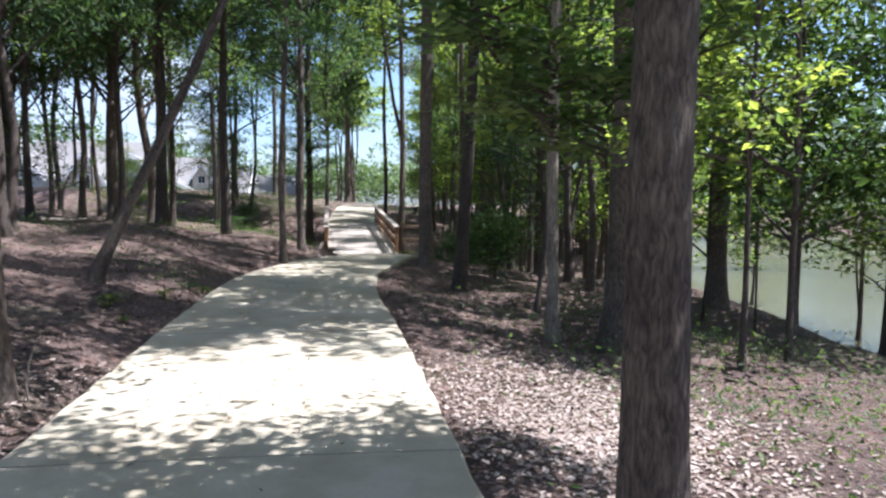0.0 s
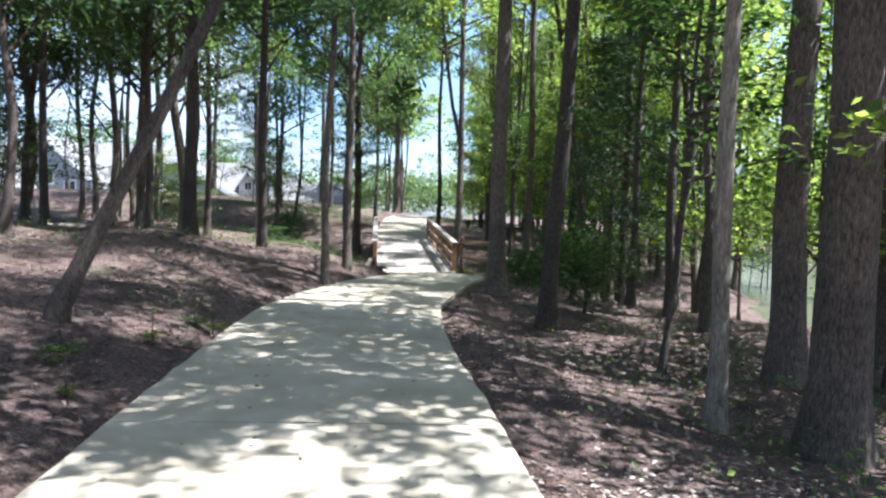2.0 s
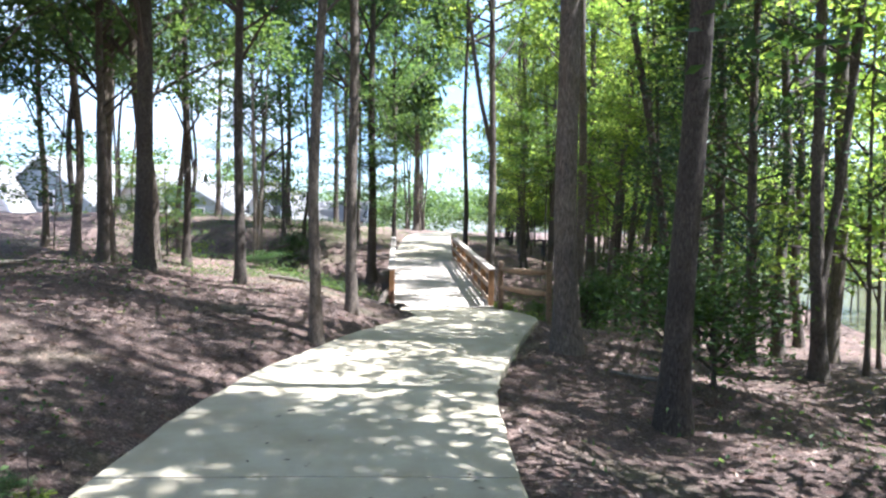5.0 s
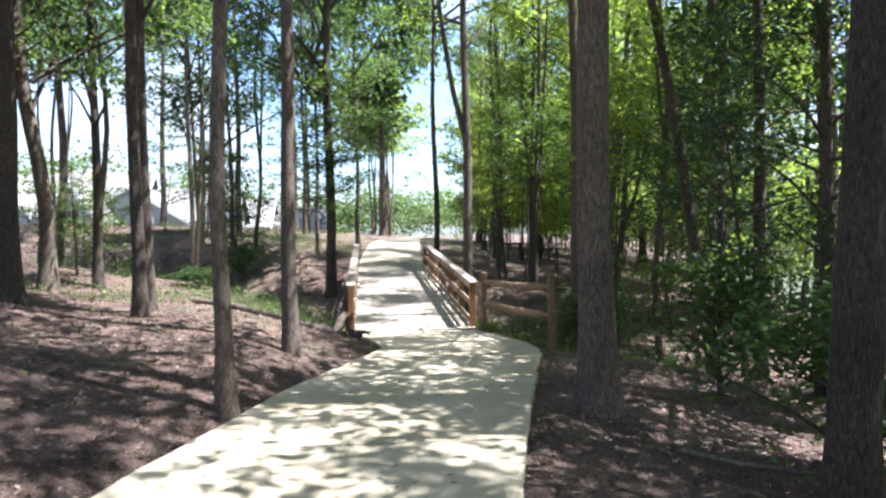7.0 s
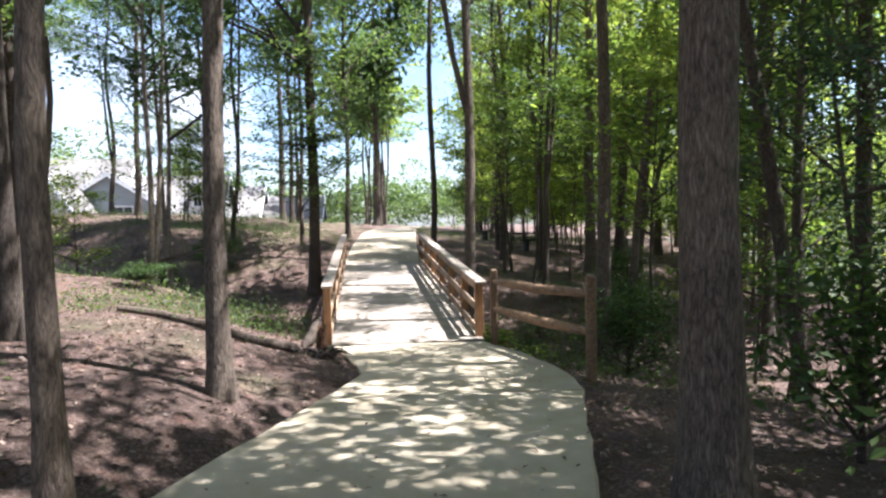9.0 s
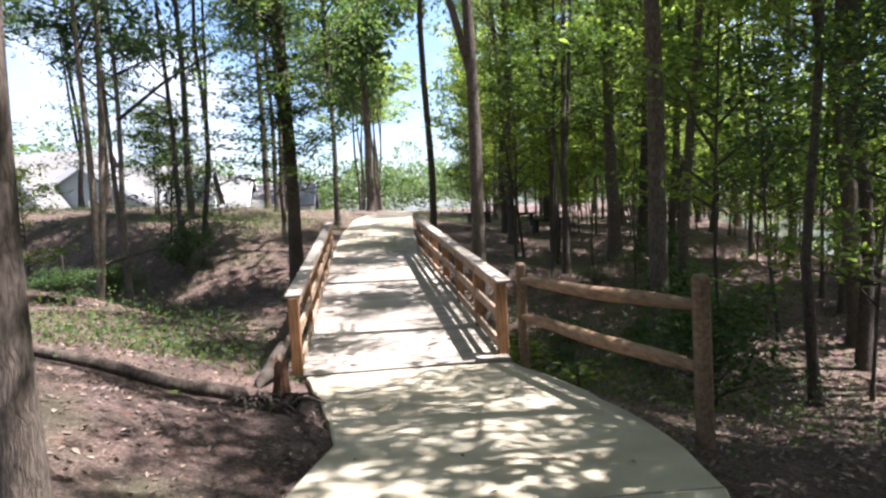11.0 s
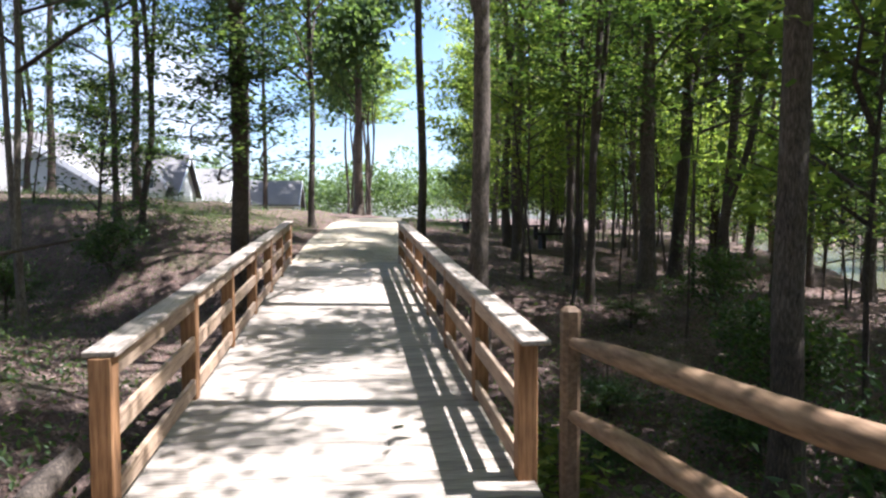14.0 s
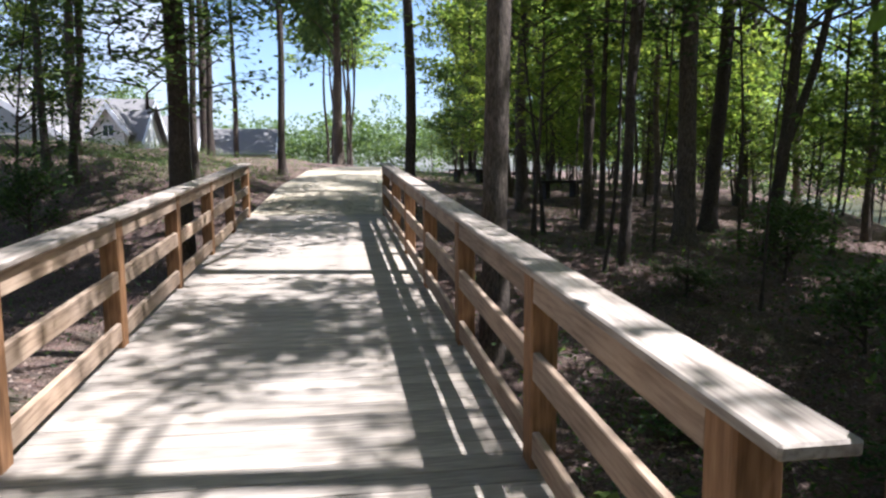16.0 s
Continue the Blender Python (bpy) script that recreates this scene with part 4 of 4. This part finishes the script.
# ---- splintered stump beside the bridge ----
stump = tagged(new("stump"), "short splintered brown stump beside the bridge", "stump")
stump.location = (-1.08, 23.4, float(height(-1.08, 23.4)))
bm = bmesh.new()
rs, rings = random.Random(8), []
for h, r in ((-0.12, 0.13), (0.03, 0.1), (0.18, 0.078), (0.3, 0.072), (0.4, 0.06)):
    rings.append([bm.verts.new((math.cos(k * 0.5236) * r * rs.uniform(0.85, 1.12), math.sin(k * 0.5236) * r * rs.uniform(0.85, 1.12), h + (rs.uniform(-0.07, 0.08) if h > 0.35 else 0))) for k in range(12)])
for lo, hi in zip(rings, rings[1:]):
    for k in range(12):
        bm.faces.new((lo[k], lo[(k + 1) % 12], hi[(k + 1) % 12], hi[k]))
mid = bm.verts.new((0, 0, 0.27))
for k in range(12):
    bm.faces.new((rings[-1][k], rings[-1][(k + 1) % 12], mid))
part("trunk", bm, BARK_STUMP, stump)

mound = tagged(new("root_clump"), "tangled dark roots and straw in front of a stump", "roots")
mound.location = (-1.15, 22.95, float(height(-1.15, 22.95)))
rr = random.Random(12)
for k in range(46):
    a, r0 = rr.uniform(0, 6.28), rr.uniform(0.02, 0.3)
    x, y, b = math.cos(a) * r0, math.sin(a) * r0 * 0.8, rr.uniform(0, 6.28)
    ln, up = rr.uniform(0.1, 0.26), rr.uniform(0.03, 0.11)
    pts = [(x, y, -0.04), (x + math.cos(b) * ln * 0.4, y + math.sin(b) * ln * 0.4, up), (x + math.cos(b + 0.4) * ln * 0.8, y + math.sin(b + 0.4) * ln * 0.8, up * 0.9), (x + math.cos(b + 0.7) * ln * 1.2, y + math.sin(b + 0.7) * ln * 1.2, 0.0)]
    v, f = tube([Vector(p) for p in pts], [0.02, 0.016, 0.012, 0.005], 5, rr, 0.1)
    link_mesh("root", v, f, BARK_DARK if k % 3 else BARK_GREY, mound, smooth_faces=True)

# ---- benches in the wood ----
def bench(x, y, turn):
    b = tagged(new("bench"), "low dark wooden bench among the trees", "bench", "benches in the wood")
    b.matrix_basis = pose(x, y, float(height(x, y)), 0, 0, turn)
    part("seat", box_bm(1.5, 0.4, 0.08, 0.01, 0.48), BENCH_WOOD, b)
    for dx in (-0.5, 0.5):
        leg = part("leg", box_bm(0.16, 0.34, 0.66, 0.01, -0.18), BENCH_WOOD, b)
        leg.location = (dx, 0, 0)
    return b


BENCH_WOOD = mat_wood("dark_stained_timber", (0.015, 0.012, 0.01), (0.03, 0.024, 0.02), (0.05, 0.04, 0.032))
for x, y, turn in ((6.6, 45.0, 12), (6.3, 49.0, -8), (4.6, 51.0, 20)):
    bench(x, y, turn)
